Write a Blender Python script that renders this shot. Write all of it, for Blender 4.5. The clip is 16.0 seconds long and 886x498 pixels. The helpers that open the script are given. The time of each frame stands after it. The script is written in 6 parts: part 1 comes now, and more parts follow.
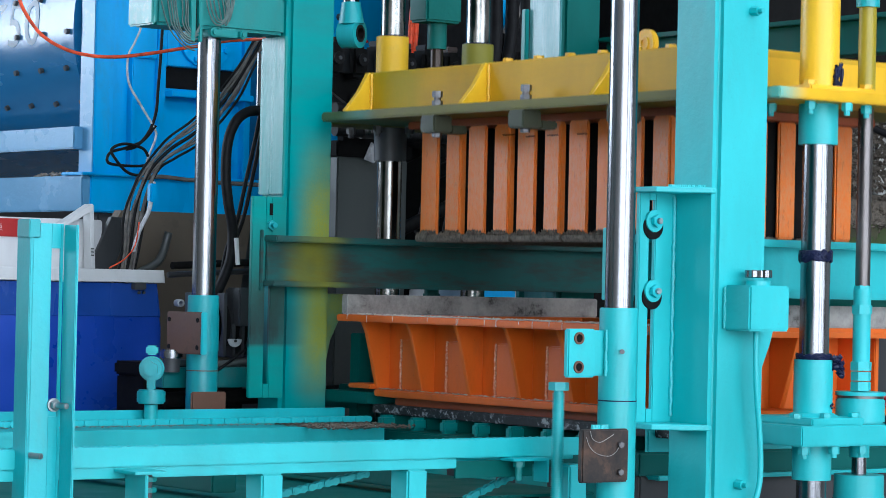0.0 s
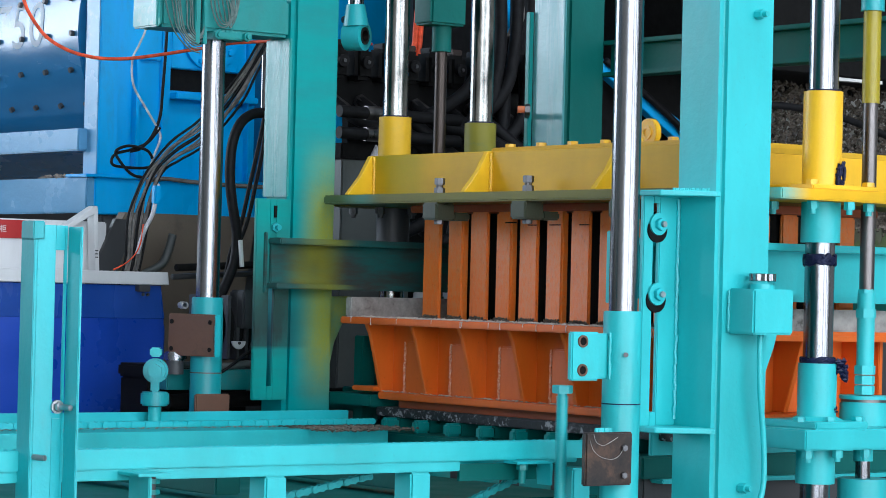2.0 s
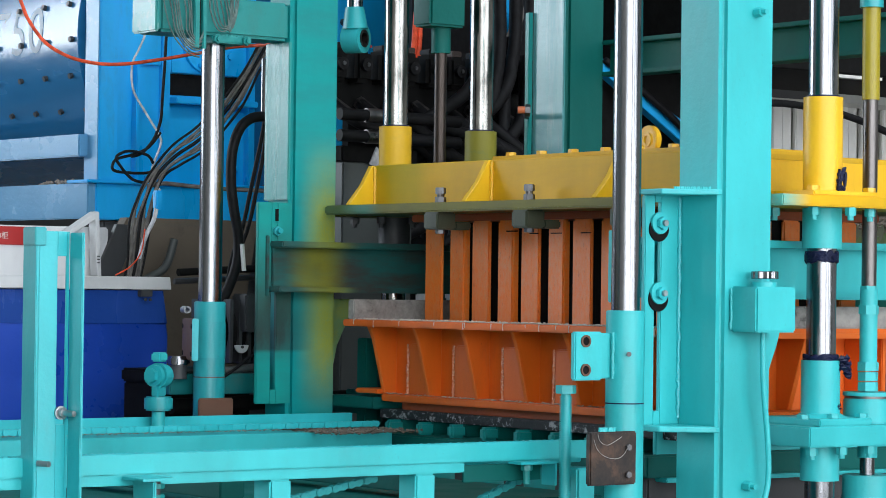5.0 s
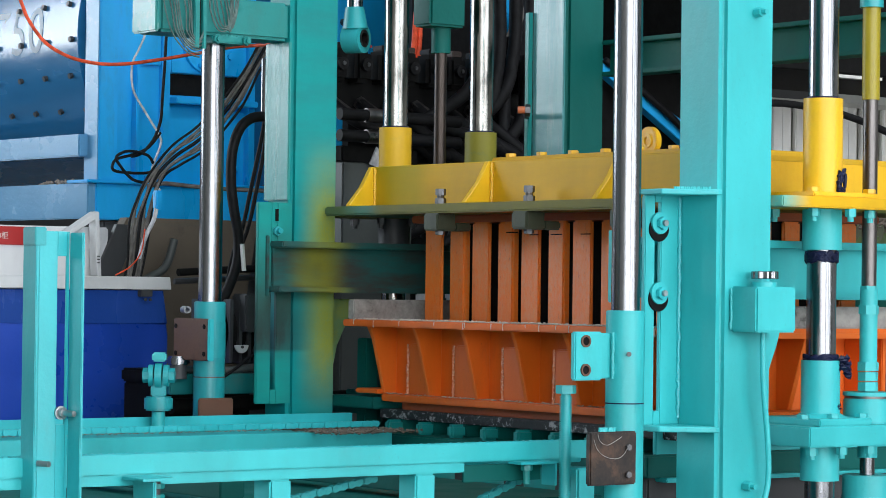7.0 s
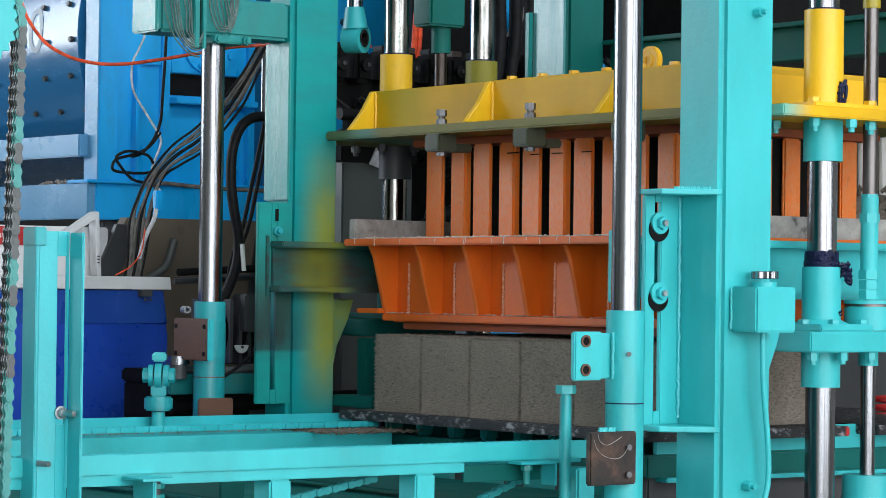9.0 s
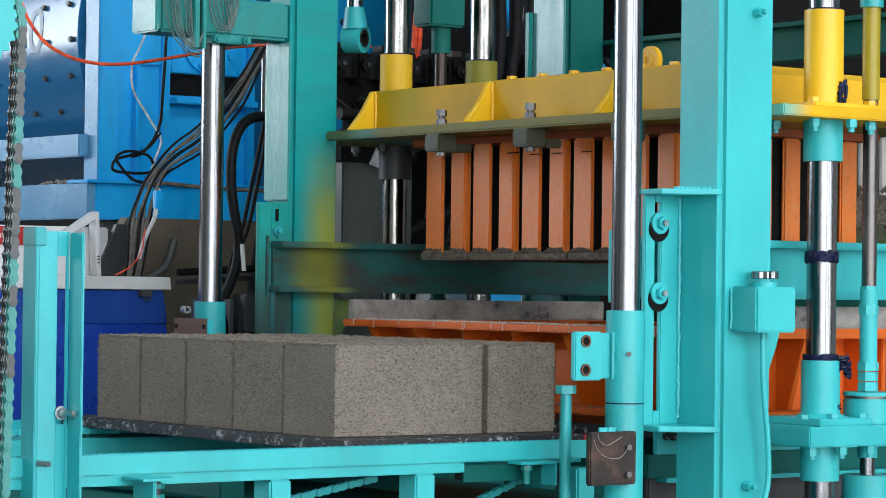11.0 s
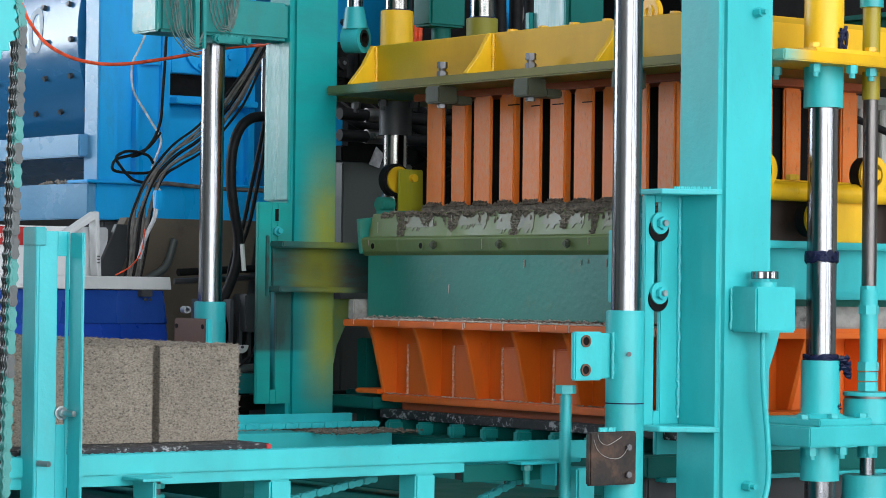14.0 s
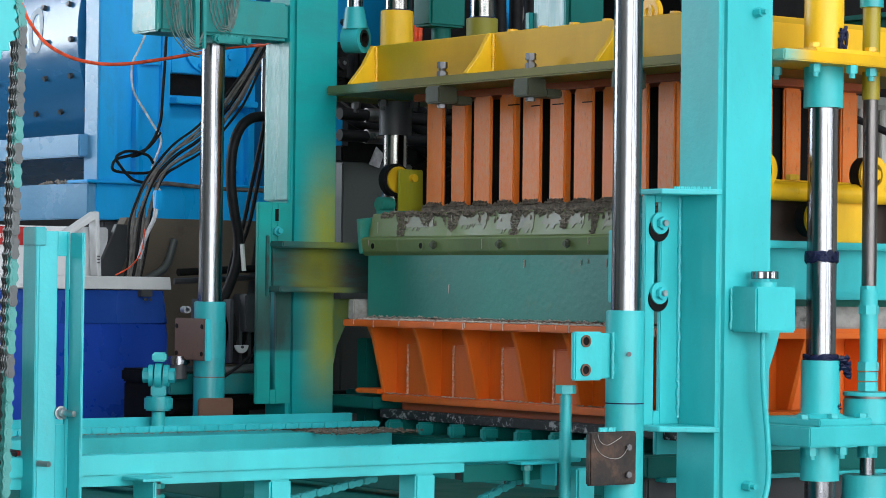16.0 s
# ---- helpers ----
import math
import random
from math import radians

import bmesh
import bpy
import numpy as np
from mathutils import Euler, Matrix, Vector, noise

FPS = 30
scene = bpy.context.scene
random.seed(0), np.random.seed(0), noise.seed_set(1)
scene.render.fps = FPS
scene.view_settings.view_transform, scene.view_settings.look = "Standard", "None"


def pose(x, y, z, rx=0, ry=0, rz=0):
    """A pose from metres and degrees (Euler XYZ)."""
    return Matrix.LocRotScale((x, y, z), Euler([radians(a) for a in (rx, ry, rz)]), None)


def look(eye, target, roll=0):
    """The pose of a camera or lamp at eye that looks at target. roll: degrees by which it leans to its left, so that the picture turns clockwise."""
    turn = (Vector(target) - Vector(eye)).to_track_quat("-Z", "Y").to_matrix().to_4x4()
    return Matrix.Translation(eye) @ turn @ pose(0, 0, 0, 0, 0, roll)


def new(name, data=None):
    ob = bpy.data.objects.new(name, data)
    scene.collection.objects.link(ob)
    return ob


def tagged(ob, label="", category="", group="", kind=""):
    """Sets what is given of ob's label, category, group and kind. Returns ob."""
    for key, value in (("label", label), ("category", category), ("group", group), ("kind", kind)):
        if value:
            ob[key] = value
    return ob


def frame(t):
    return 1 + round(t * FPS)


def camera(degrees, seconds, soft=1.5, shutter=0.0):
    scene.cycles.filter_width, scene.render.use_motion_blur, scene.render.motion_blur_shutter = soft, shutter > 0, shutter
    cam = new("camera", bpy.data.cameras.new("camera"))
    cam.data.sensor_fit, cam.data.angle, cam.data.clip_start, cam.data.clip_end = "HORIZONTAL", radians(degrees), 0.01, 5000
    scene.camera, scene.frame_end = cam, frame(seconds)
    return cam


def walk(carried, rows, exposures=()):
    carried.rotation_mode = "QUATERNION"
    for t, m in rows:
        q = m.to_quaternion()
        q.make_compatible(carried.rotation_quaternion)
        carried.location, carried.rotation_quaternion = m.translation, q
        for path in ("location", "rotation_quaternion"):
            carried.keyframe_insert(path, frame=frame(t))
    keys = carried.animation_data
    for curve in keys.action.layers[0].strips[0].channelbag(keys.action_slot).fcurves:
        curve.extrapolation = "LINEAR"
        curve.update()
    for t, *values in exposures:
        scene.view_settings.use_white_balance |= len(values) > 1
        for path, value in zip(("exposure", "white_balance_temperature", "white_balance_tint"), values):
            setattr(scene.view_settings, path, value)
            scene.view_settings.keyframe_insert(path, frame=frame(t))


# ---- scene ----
# ---------------------------------------------------------------- camera
EYE = (-3.70, -4.96, 1.05)
cam = camera(18.66, 16.0, soft=0.85, shutter=0.4)
walk(cam, [
    (0.0, pose(*EYE, 90.754, -1.254, -37.206)),
    (0.5, pose(*EYE, 90.799, -0.956, -37.172)),
    (1.0, pose(*EYE, 90.805, -0.709, -37.154)),
    (1.5, pose(*EYE, 90.795, -1.050, -37.150)),
    (2.0, pose(*EYE, 90.810, -1.392, -37.122)),
    (2.5, pose(*EYE, 90.816, -1.260, -37.106)),
    (3.0, pose(*EYE, 90.831, -0.891, -37.086)),
    (3.5, pose(*EYE, 90.841, -0.716, -37.074)),
    (4.0, pose(*EYE, 90.841, -0.716, -37.074)),
    (16.0, pose(*EYE, 90.841, -0.716, -37.074)),
], exposures=[(0.0, 0.39, 5560, 8), (3.5, 0.40, 5880, 8), (7.0, 0.37, 6100, 8), (16.0, 0.34, 6100, 8)])

# ---------------------------------------------------------------- light
world = bpy.data.worlds.new("sky")
scene.world = world
world.use_nodes = True
wn, wl = world.node_tree.nodes, world.node_tree.links
sky = wn.new("ShaderNodeTexSky")
sky.sky_type, sky.sun_disc = "NISHITA", False
sky.sun_elevation, sky.sun_rotation = radians(50), radians(200)
wl.new(sky.outputs[0], wn["Background"].inputs[0])
wn["Background"].inputs[1].default_value = 0.05


def area(name, at, target, w, h, watts, colour=(1, 0.98, 0.95)):
    lamp = bpy.data.lights.new(name, "AREA")
    lamp.shape, lamp.size, lamp.size_y, lamp.energy, lamp.color = "RECTANGLE", w, h, watts, colour
    ob = new(name, lamp)
    ob.matrix_world = look(at, target)
    return ob


# daylight through the open long side of the hall and the back gate
area("daylight_open_side", (-2.2, -8.8, 2.75), (-2.2, 0, 1.6), 15.4, 5.2, 1240, (1.0, 0.985, 0.975))
area("daylight_back_gate", (-4.0, 7.5, 3.30), (-0.4, 2.4, 2.1), 4.6, 2.9, 270, (0.92, 0.97, 1.0))
# Invented source: fill from above, added to brighten the top faces.
area("top_fill", (0.6, -2.6, 6.3), (0.6, -2.5, 0), 5.0, 1.6, 150, (0.95, 0.98, 1.0))


# ---------------------------------------------------------------- materials
def nodes_of(name):
    m = bpy.data.materials.new(name)
    m.use_nodes = True
    return m, m.node_tree.nodes, m.node_tree.links, m.node_tree.nodes["Principled BSDF"]


def ramp(n, l, src, stops):
    r = n.new("ShaderNodeValToRGB")
    els = r.color_ramp.elements
    while len(els) < len(stops):
        els.new(0.5)
    for e, (p, c) in zip(els, stops):
        e.position, e.color = p, (*c, 1) if len(c) == 3 else c
    l.new(src, r.inputs[0])
    return r


def noise_at(n, l, scale, detail=4.0, stretch=(1, 1, 1), rough=0.55):
    tc = n.new("ShaderNodeTexCoord")
    mp = n.new("ShaderNodeMapping")
    mp.inputs["Scale"].default_value = stretch
    tx = n.new("ShaderNodeTexNoise")
    tx.inputs["Scale"].default_value, tx.inputs["Detail"].default_value, tx.inputs["Roughness"].default_value = scale, detail, rough
    l.new(tc.outputs["Object"], mp.inputs[0])
    l.new(mp.outputs[0], tx.inputs[0])
    return tx.outputs[0]


def mix(n, l, fac, a, b):
    mx = n.new("ShaderNodeMix")
    mx.data_type = "RGBA"
    for sock, v in ((mx.inputs[0], fac), (mx.inputs[6], a), (mx.inputs[7], b)):
        if isinstance(v, (int, float)):
            sock.default_value = v
        elif isinstance(v, tuple):
            sock.default_value = (*v, 1)
        else:
            l.new(v, sock)
    return mx.outputs[2]


def bump(n, l, bs, src, dist, strength=0.5):
    b = n.new("ShaderNodeBump")
    b.inputs["Strength"].default_value, b.inputs["Distance"].default_value = strength, dist
    l.new(src, b.inputs["Height"])
    l.new(b.outputs[0], bs.inputs["Normal"])


def paint(name, c, rough=0.38, dirt=(0.10, 0.09, 0.075), amount=0.35, chip=0.0, stretch=(1, 1, 0.35), coat=0.04, gloss=0.5):
    """Brushed or sprayed machine paint: tone drifts, dust, fine relief, some chipped spots."""
    m, n, l, bs = nodes_of(name)
    big = noise_at(n, l, 5, 5, stretch)
    fine = noise_at(n, l, 70, 4)
    dark, light = tuple(v * 0.80 for v in c), tuple(min(v * 1.12 + 0.004, 1) for v in c)
    tone = ramp(n, l, big, [(0.30, dark), (0.68, light)]).outputs[0]
    dust = ramp(n, l, noise_at(n, l, 13, 7, stretch, 0.7), [(0.56, (0, 0, 0)), (0.80, (amount,) * 3)]).outputs[0]
    col = mix(n, l, dust, tone, dirt)
    speck = ramp(n, l, noise_at(n, l, 150, 3, (1, 1, 1), 0.6), [(0.66, (0, 0, 0)), (0.74, (0.35,) * 3)]).outputs[0]
    col = mix(n, l, speck, col, tuple(v * 0.45 + 0.01 for v in c))
    if chip:
        spots = ramp(n, l, noise_at(n, l, 34, 5, (1, 1, 1), 0.7), [(0.74 - chip, (0, 0, 0)), (0.76 - chip, (1, 1, 1))]).outputs[0]
        col = mix(n, l, spots, col, (0.10, 0.075, 0.06))
    l.new(col, bs.inputs["Base Color"])
    rr = ramp(n, l, big, [(0.3, (rough - 0.10,) * 3), (0.7, (rough + 0.14,) * 3)]).outputs[0]
    l.new(rr, bs.inputs["Roughness"])
    bs.inputs["Coat Weight"].default_value, bs.inputs["Coat Roughness"].default_value = coat, 0.2
    bs.inputs["Specular IOR Level"].default_value = gloss
    bump(n, l, bs, mix(n, l, 0.35, fine, noise_at(n, l, 16, 3, (1, 1, 0.5))), 0.0024, 0.45)
    return m


def dusted(name, c, dust, bare):
    """Paint worn dull, with a speckled skin of cement dust in upright drifts and scratches."""
    m, n, l, bs = nodes_of(name)
    drift = ramp(n, l, noise_at(n, l, 9, 4, (1.6, 1.6, 0.35), 0.6), [(0.34, (0.15,) * 3), (0.62, (1, 1, 1))]).outputs[0]
    grain = ramp(n, l, noise_at(n, l, 120, 8, (1, 1, 0.55), 0.8), [(0.42, (0, 0, 0)), (0.62, (0.75,) * 3)]).outputs[0]
    mu = n.new("ShaderNodeMath")
    mu.operation = "MULTIPLY"
    l.new(drift, mu.inputs[0]), l.new(grain, mu.inputs[1])
    col = mix(n, l, mu.outputs[0], c, dust)
    dark = ramp(n, l, noise_at(n, l, 85, 6, (1, 1, 0.4), 0.75), [(0.58, (0, 0, 0)), (0.70, (0.7,) * 3)]).outputs[0]
    col = mix(n, l, dark, col, bare)
    l.new(col, bs.inputs["Base Color"])
    bs.inputs["Roughness"].default_value, bs.inputs["Specular IOR Level"].default_value = 0.36, 0.5
    bump(n, l, bs, grain, 0.0008, 0.4)
    return m


def oversprayed(name, c, spray, z0, z1, x0=-9.0, x1=9.0, black=True, grime=0.15, axis=0):
    """Paint with drifts of another sprayed colour between two heights and a sooty band under it."""
    m, n, l, bs = nodes_of(name)
    geo = n.new("ShaderNodeNewGeometry")
    sep = n.new("ShaderNodeSeparateXYZ")
    l.new(geo.outputs["Position"], sep.inputs[0])

    def band(out, a, b, soft):
        up, dn = n.new("ShaderNodeMapRange"), n.new("ShaderNodeMapRange")
        for mr, lo, hi in ((up, a - soft, a + soft), (dn, b + soft, b - soft)):
            mr.interpolation_type = "SMOOTHSTEP"
            mr.inputs["From Min"].default_value, mr.inputs["From Max"].default_value = lo, hi
            l.new(out, mr.inputs["Value"])
        mu = n.new("ShaderNodeMath")
        mu.operation = "MULTIPLY"
        l.new(up.outputs[0], mu.inputs[0]), l.new(dn.outputs[0], mu.inputs[1])
        return mu.outputs[0]

    def times(a, b):
        mu = n.new("ShaderNodeMath")
        mu.operation = "MULTIPLY"
        for s, v in zip(mu.inputs, (a, b)):
            if isinstance(v, float):
                s.default_value = v
            else:
                l.new(v, s)
        return mu.outputs[0]

    patch = ramp(n, l, noise_at(n, l, 5, 3), [(0.25, (0.35,) * 3), (0.52, (1, 1, 1))]).outputs[0]
    fleck = ramp(n, l, noise_at(n, l, 420, 3, (1, 1, 1), 0.6), [(0.36, (0.78,) * 3), (0.58, (1, 1, 1))]).outputs[0]
    fac = times(times(times(band(sep.outputs[2], z0, z1, 0.10), band(sep.outputs[axis], x0, x1, 0.05)), patch), fleck)
    tone = ramp(n, l, noise_at(n, l, 6, 5, (1, 1, 0.4)), [(0.3, tuple(v * 0.8 for v in c)), (0.7, c)]).outputs[0]
    grease = ramp(n, l, noise_at(n, l, 7, 6, (0.5, 0.5, 2.2), 0.7), [(0.42, (0, 0, 0)), (0.64, (grime,) * 3)]).outputs[0]
    tone = mix(n, l, grease, tone, (0.055, 0.055, 0.050))
    col = mix(n, l, times(fac, 0.85), tone, spray)
    if black:
        low, high, side = n.new("ShaderNodeMapRange"), n.new("ShaderNodeMapRange"), n.new("ShaderNodeMapRange")
        for mr, src, lo, hi in ((low, 2, 0.882, 0.892), (high, 2, 1.07, 0.93), (side, 0, 0.19, 0.09)):
            mr.inputs["From Min"].default_value, mr.inputs["From Max"].default_value = lo, hi
            l.new(sep.outputs[src], mr.inputs["Value"])
        soot = times(times(times(low.outputs[0], high.outputs[0]), side.outputs[0]), ramp(n, l, noise_at(n, l, 14, 5, (1, 1, 0.4)), [(0.30, (0.45,) * 3), (0.55, (1, 1, 1))]).outputs[0])
        col = mix(n, l, times(soot, 0.85), col, (0.032, 0.034, 0.034))
    l.new(col, bs.inputs["Base Color"])
    bs.inputs["Roughness"].default_value, bs.inputs["Specular IOR Level"].default_value = 0.42, 0.22
    bump(n, l, bs, noise_at(n, l, 60, 4), 0.001, 0.35)
    return m


def metal(name, c, rough, stretch=(1, 1, 0.05), scale=60, dark=0.6, metallic=1.0):
    m, n, l, bs = nodes_of(name)
    streak = noise_at(n, l, scale, 4, stretch)
    l.new(ramp(n, l, streak, [(0.3, tuple(v * dark for v in c)), (0.65, c)]).outputs[0], bs.inputs["Base Color"])
    l.new(ramp(n, l, streak, [(0.3, (rough * 0.7,) * 3), (0.7, (rough * 1.4,) * 3)]).outputs[0], bs.inputs["Roughness"])
    bs.inputs["Metallic"].default_value = metallic
    bump(n, l, bs, streak, 0.0004, 0.2)
    return m


def rubber(name, c, rough=0.55):
    m, n, l, bs = nodes_of(name)
    l.new(ramp(n, l, noise_at(n, l, 40, 4), [(0.3, tuple(v * 0.6 for v in c)), (0.7, tuple(v * 1.3 for v in c))]).outputs[0], bs.inputs["Base Color"])
    bs.inputs["Roughness"].default_value, bs.inputs["Specular IOR Level"].default_value = rough, 0.16
    bump(n, l, bs, noise_at(n, l, 120, 3), 0.0008, 0.4)
    return m


def grainy(name, stops, scale, depth, pits=0.0, rough=0.95):
    """Moist concrete, mortar crumbs, flecked board."""
    m, n, l, bs = nodes_of(name)
    tx = noise_at(n, l, scale, 6, (1, 1, 1), 0.75)
    col = ramp(n, l, tx, stops).outputs[0]
    broad = ramp(n, l, noise_at(n, l, 6, 3), [(0.3, (0.88,) * 3), (0.7, (1.08,) * 3)]).outputs[0]
    mu = n.new("ShaderNodeMix")
    mu.data_type, mu.blend_type = "RGBA", "MULTIPLY"
    mu.inputs[0].default_value = 1.0
    l.new(col, mu.inputs[6]), l.new(broad, mu.inputs[7])
    out = mu.outputs[2]
    if pits:
        vo = n.new("ShaderNodeTexVoronoi")
        tc = n.new("ShaderNodeTexCoord")
        l.new(tc.outputs["Object"], vo.inputs["Vector"])
        vo.inputs["Scale"].default_value, vo.inputs["Randomness"].default_value = 120, 1
        hole = ramp(n, l, vo.outputs["Distance"], [(pits, (1, 1, 1)), (pits + 0.10, (0, 0, 0))]).outputs[0]
        gate = ramp(n, l, noise_at(n, l, 55, 3), [(0.52, (0, 0, 0)), (0.57, (1, 1, 1))]).outputs[0]
        mm = n.new("ShaderNodeMath")
        mm.operation = "MULTIPLY"
        l.new(hole, mm.inputs[0]), l.new(gate, mm.inputs[1])
        out = mix(n, l, mm.outputs[0], out, (0.07, 0.06, 0.05))
    l.new(out, bs.inputs["Base Color"])
    bs.inputs["Roughness"].default_value = rough
    bump(n, l, bs, tx, depth, 0.8)
    return m


TEAL = paint("teal_paint", (0.046, 0.475, 0.495), 0.42, amount=0.12)
# Dimmer copies of the teal: less light far back and low, put in colour.
TEAL_DIM = paint("teal_paint_dim_dusty", (0.028, 0.36, 0.39), 0.42, amount=0.40)
TEAL_DARK = paint("teal_green_paint_shaded", (0.003, 0.105, 0.092), 0.50, amount=0.06, coat=0.0, gloss=0.22)
TEAL_MID = paint("teal_paint_half_shaded", (0.012, 0.235, 0.225), 0.42, amount=0.25)
TEAL_WORN = paint("teal_paint_worn", (0.040, 0.46, 0.50), 0.38, amount=0.30, chip=0.03)
# Base kept under the teal's: dimmer light on the far column, in colour.
SPRAYED = oversprayed("teal_with_yellow_overspray", (0.014, 0.335, 0.335), (0.36, 0.36, 0.005), 0.80, 1.36, 0.175, 0.40)
LINK_DARK = paint("greasy_chain_steel", (0.085, 0.095, 0.096), 0.45, (0.03, 0.028, 0.026), 0.6)
# Darker steel for the back strand.
LINK_BACK = paint("dark_chain_steel", (0.035, 0.036, 0.036), 0.45, amount=0.4)
LINK_TEAL = paint("chain_steel_teal_stained", (0.055, 0.27, 0.25), 0.45, (0.11, 0.12, 0.115), 0.8, stretch=(1, 1, 1))
# Base darkened for shade under the top flange, besides its overspray and grime.
SPRAYED_RAIL = oversprayed("rail_with_overspray", (0.028, 0.135, 0.125), (0.25, 0.25, 0.02), 0.9, 1.3, 0.12, 0.24, black=False, grime=1.0)
SPRAYED_PLATE = oversprayed("slot_plate_with_overspray", (0.022, 0.33, 0.30), (0.045, 0.075, 0.06), 0.93, 1.12)
YELLOW = paint("yellow_paint", (0.80, 0.47, 0.008), 0.34, amount=0.15)
YELLOW_DIRTY = paint("yellow_paint_dusty", (0.66, 0.40, 0.010), 0.46, (0.46, 0.34, 0.05), 0.6, stretch=(1, 0.6, 1), coat=0.0, gloss=0.35)
OLIVE = paint("teal_over_yellow_paint", (0.20, 0.19, 0.020), 0.5, (0.05, 0.15, 0.11), 1.0, stretch=(1, 0.5, 1), coat=0.0, gloss=0.3)
EAR = oversprayed("yellow_paint_teal_corner", (0.80, 0.47, 0.008), (0.030, 0.46, 0.47), -9, 9, -9, 0.31, black=False, grime=0.1)
PRESS_EDGE = oversprayed("olive_plate_edge", (0.165, 0.150, 0.012), (0.040, 0.20, 0.15), -9, 9, 0.50, 9, black=False, grime=0.25, axis=1)
PRESS_WEB = oversprayed("ochre_web_overspray", (0.76, 0.435, 0.010), (0.46, 0.35, 0.006), -9, 9, 0.40, 9, black=False, grime=0.08, axis=1)
ORANGE = paint("orange_paint", (0.70, 0.135, 0.006), 0.45, (0.34, 0.12, 0.045), 0.5, coat=0.0, gloss=0.4)
ORANGE_DUSTY = dusted("orange_paint_cement_dust", (0.80, 0.185, 0.012), (0.66, 0.28, 0.10), (0.40, 0.095, 0.016))
WELD = grainy("spattered_weld", [(0.42, (0.62, 0.17, 0.05)), (0.6, (0.80, 0.50, 0.34))], 200, 0.002, rough=0.7)
RED_BROWN = paint("red_brown_plate", (0.34, 0.075, 0.02), 0.6, amount=0.4)
RUST = paint("bare_rusty_steel", (0.120, 0.058, 0.034), 0.6, (0.02, 0.018, 0.016), 0.7, stretch=(1, 1, 1), coat=0.0)
MILL_SCALE = grainy("mill_scale_with_rust", [(0.36, (0.007, 0.007, 0.007)), (0.50, (0.026, 0.017, 0.013)), (0.66, (0.085, 0.045, 0.028))], 16, 0.0005, rough=0.5)
RUST_DARK = paint("dark_oily_rust", (0.040, 0.024, 0.018), 0.55, (0.012, 0.011, 0.010), 0.7, stretch=(1, 1, 1), coat=0.0)
BLUE = paint("blue_paint", (0.022, 0.42, 0.90), 0.35, (0.05, 0.10, 0.22), 0.35)
# Lit copy of the blue: brightness of the left-facing sides is in its colour.
BLUE_LIT = paint("blue_paint_lit_side", (0.125, 0.34, 0.57), 0.28, (0.36, 0.50, 0.62), 0.6, stretch=(1, 0.5, 0.6), gloss=0.4)
BLUE_DEEP = paint("ultramarine_enamel", (0.014, 0.062, 0.43), 0.30, (0.03, 0.05, 0.25), 0.25, stretch=(1, 1, 1))
GREY_WHITE = paint("light_grey_paint", (0.66, 0.67, 0.675), 0.45, (0.25, 0.22, 0.2), 0.25)
WHITE = paint("white_paint", (0.75, 0.74, 0.71), 0.5, (0.3, 0.28, 0.25), 0.25)
NUMERAL = paint("worn_white_stencil", (0.34, 0.40, 0.46), 0.4, (0.08, 0.20, 0.34), 0.9, stretch=(1, 1, 1))
CHUTE = paint("dusty_brown_chute", (0.115, 0.092, 0.066), 0.6, (0.05, 0.045, 0.04), 0.8, stretch=(1, 1, 1))
RED = paint("red_enamel", (0.42, 0.02, 0.02), 0.4, amount=0.15)
# Base lowered to hold the shade deep behind the press.
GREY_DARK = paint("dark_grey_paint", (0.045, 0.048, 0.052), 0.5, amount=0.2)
GREEN_FEED = paint("green_paint_cement_splashed", (0.020, 0.205, 0.165), 0.40, (0.14, 0.17, 0.07), 0.6, stretch=(1, 0.6, 0.6))
GREEN_PALE = paint("olive_green_paint_splashed", (0.12, 0.17, 0.055), 0.5, (0.34, 0.31, 0.24), 0.9, stretch=(1, 1.6, 0.18))
SCUFFED = paint("scuffed_cement_grey", (0.135, 0.14, 0.075), 0.45, (0.045, 0.055, 0.06), 1.0, stretch=(1, 1.2, 1.6))
GREEN_YELLOW = paint("yellow_paint_green_overspray", (0.30, 0.29, 0.010), 0.45, (0.02, 0.20, 0.13), 1.0, stretch=(3, 3, 0.3))
# Dark streaks in the base colour mimic bands reflected in the rods.
CHROME = metal("hard_chrome", (0.265, 0.272, 0.29), 0.18, (1, 1, 0.02), 70, 0.55)
CHROME_OILY = metal("oily_chrome", (0.31, 0.305, 0.285), 0.17, (1, 1, 0.35), 30, 0.35)
CLAMP = paint("dirty_clamp_paint", (0.055, 0.062, 0.035), 0.6, (0.02, 0.02, 0.02), 0.6)
STEEL = metal("zinc_steel", (0.15, 0.15, 0.155), 0.45, (1, 1, 1), 40)
ZINC = metal("bright_zinc", (0.50, 0.51, 0.52), 0.38, (1, 1, 1), 60, 0.7)
STEEL_DULL = grainy("ground_steel_bar", [(0.34, (0.06, 0.055, 0.05)), (0.42, (0.25, 0.24, 0.225)), (0.62, (0.42, 0.405, 0.375))], 11, 0.0006, rough=0.45)
STEEL_BROWN = metal("oiled_steel_rod", (0.19, 0.175, 0.17), 0.36, (1, 1, 0.2), 25, 0.5)
GREY_MID = paint("mid_grey_paint", (0.070, 0.080, 0.078), 0.5, amount=0.2)
STEEL_BLACK = metal("dark_oiled_steel", (0.075, 0.062, 0.056), 0.35, (1, 1, 0.2), 25, 0.5)
# Black rubber, lowered further for the shade deep behind the press.
RUBBER = rubber("black_rubber", (0.009, 0.009, 0.010))
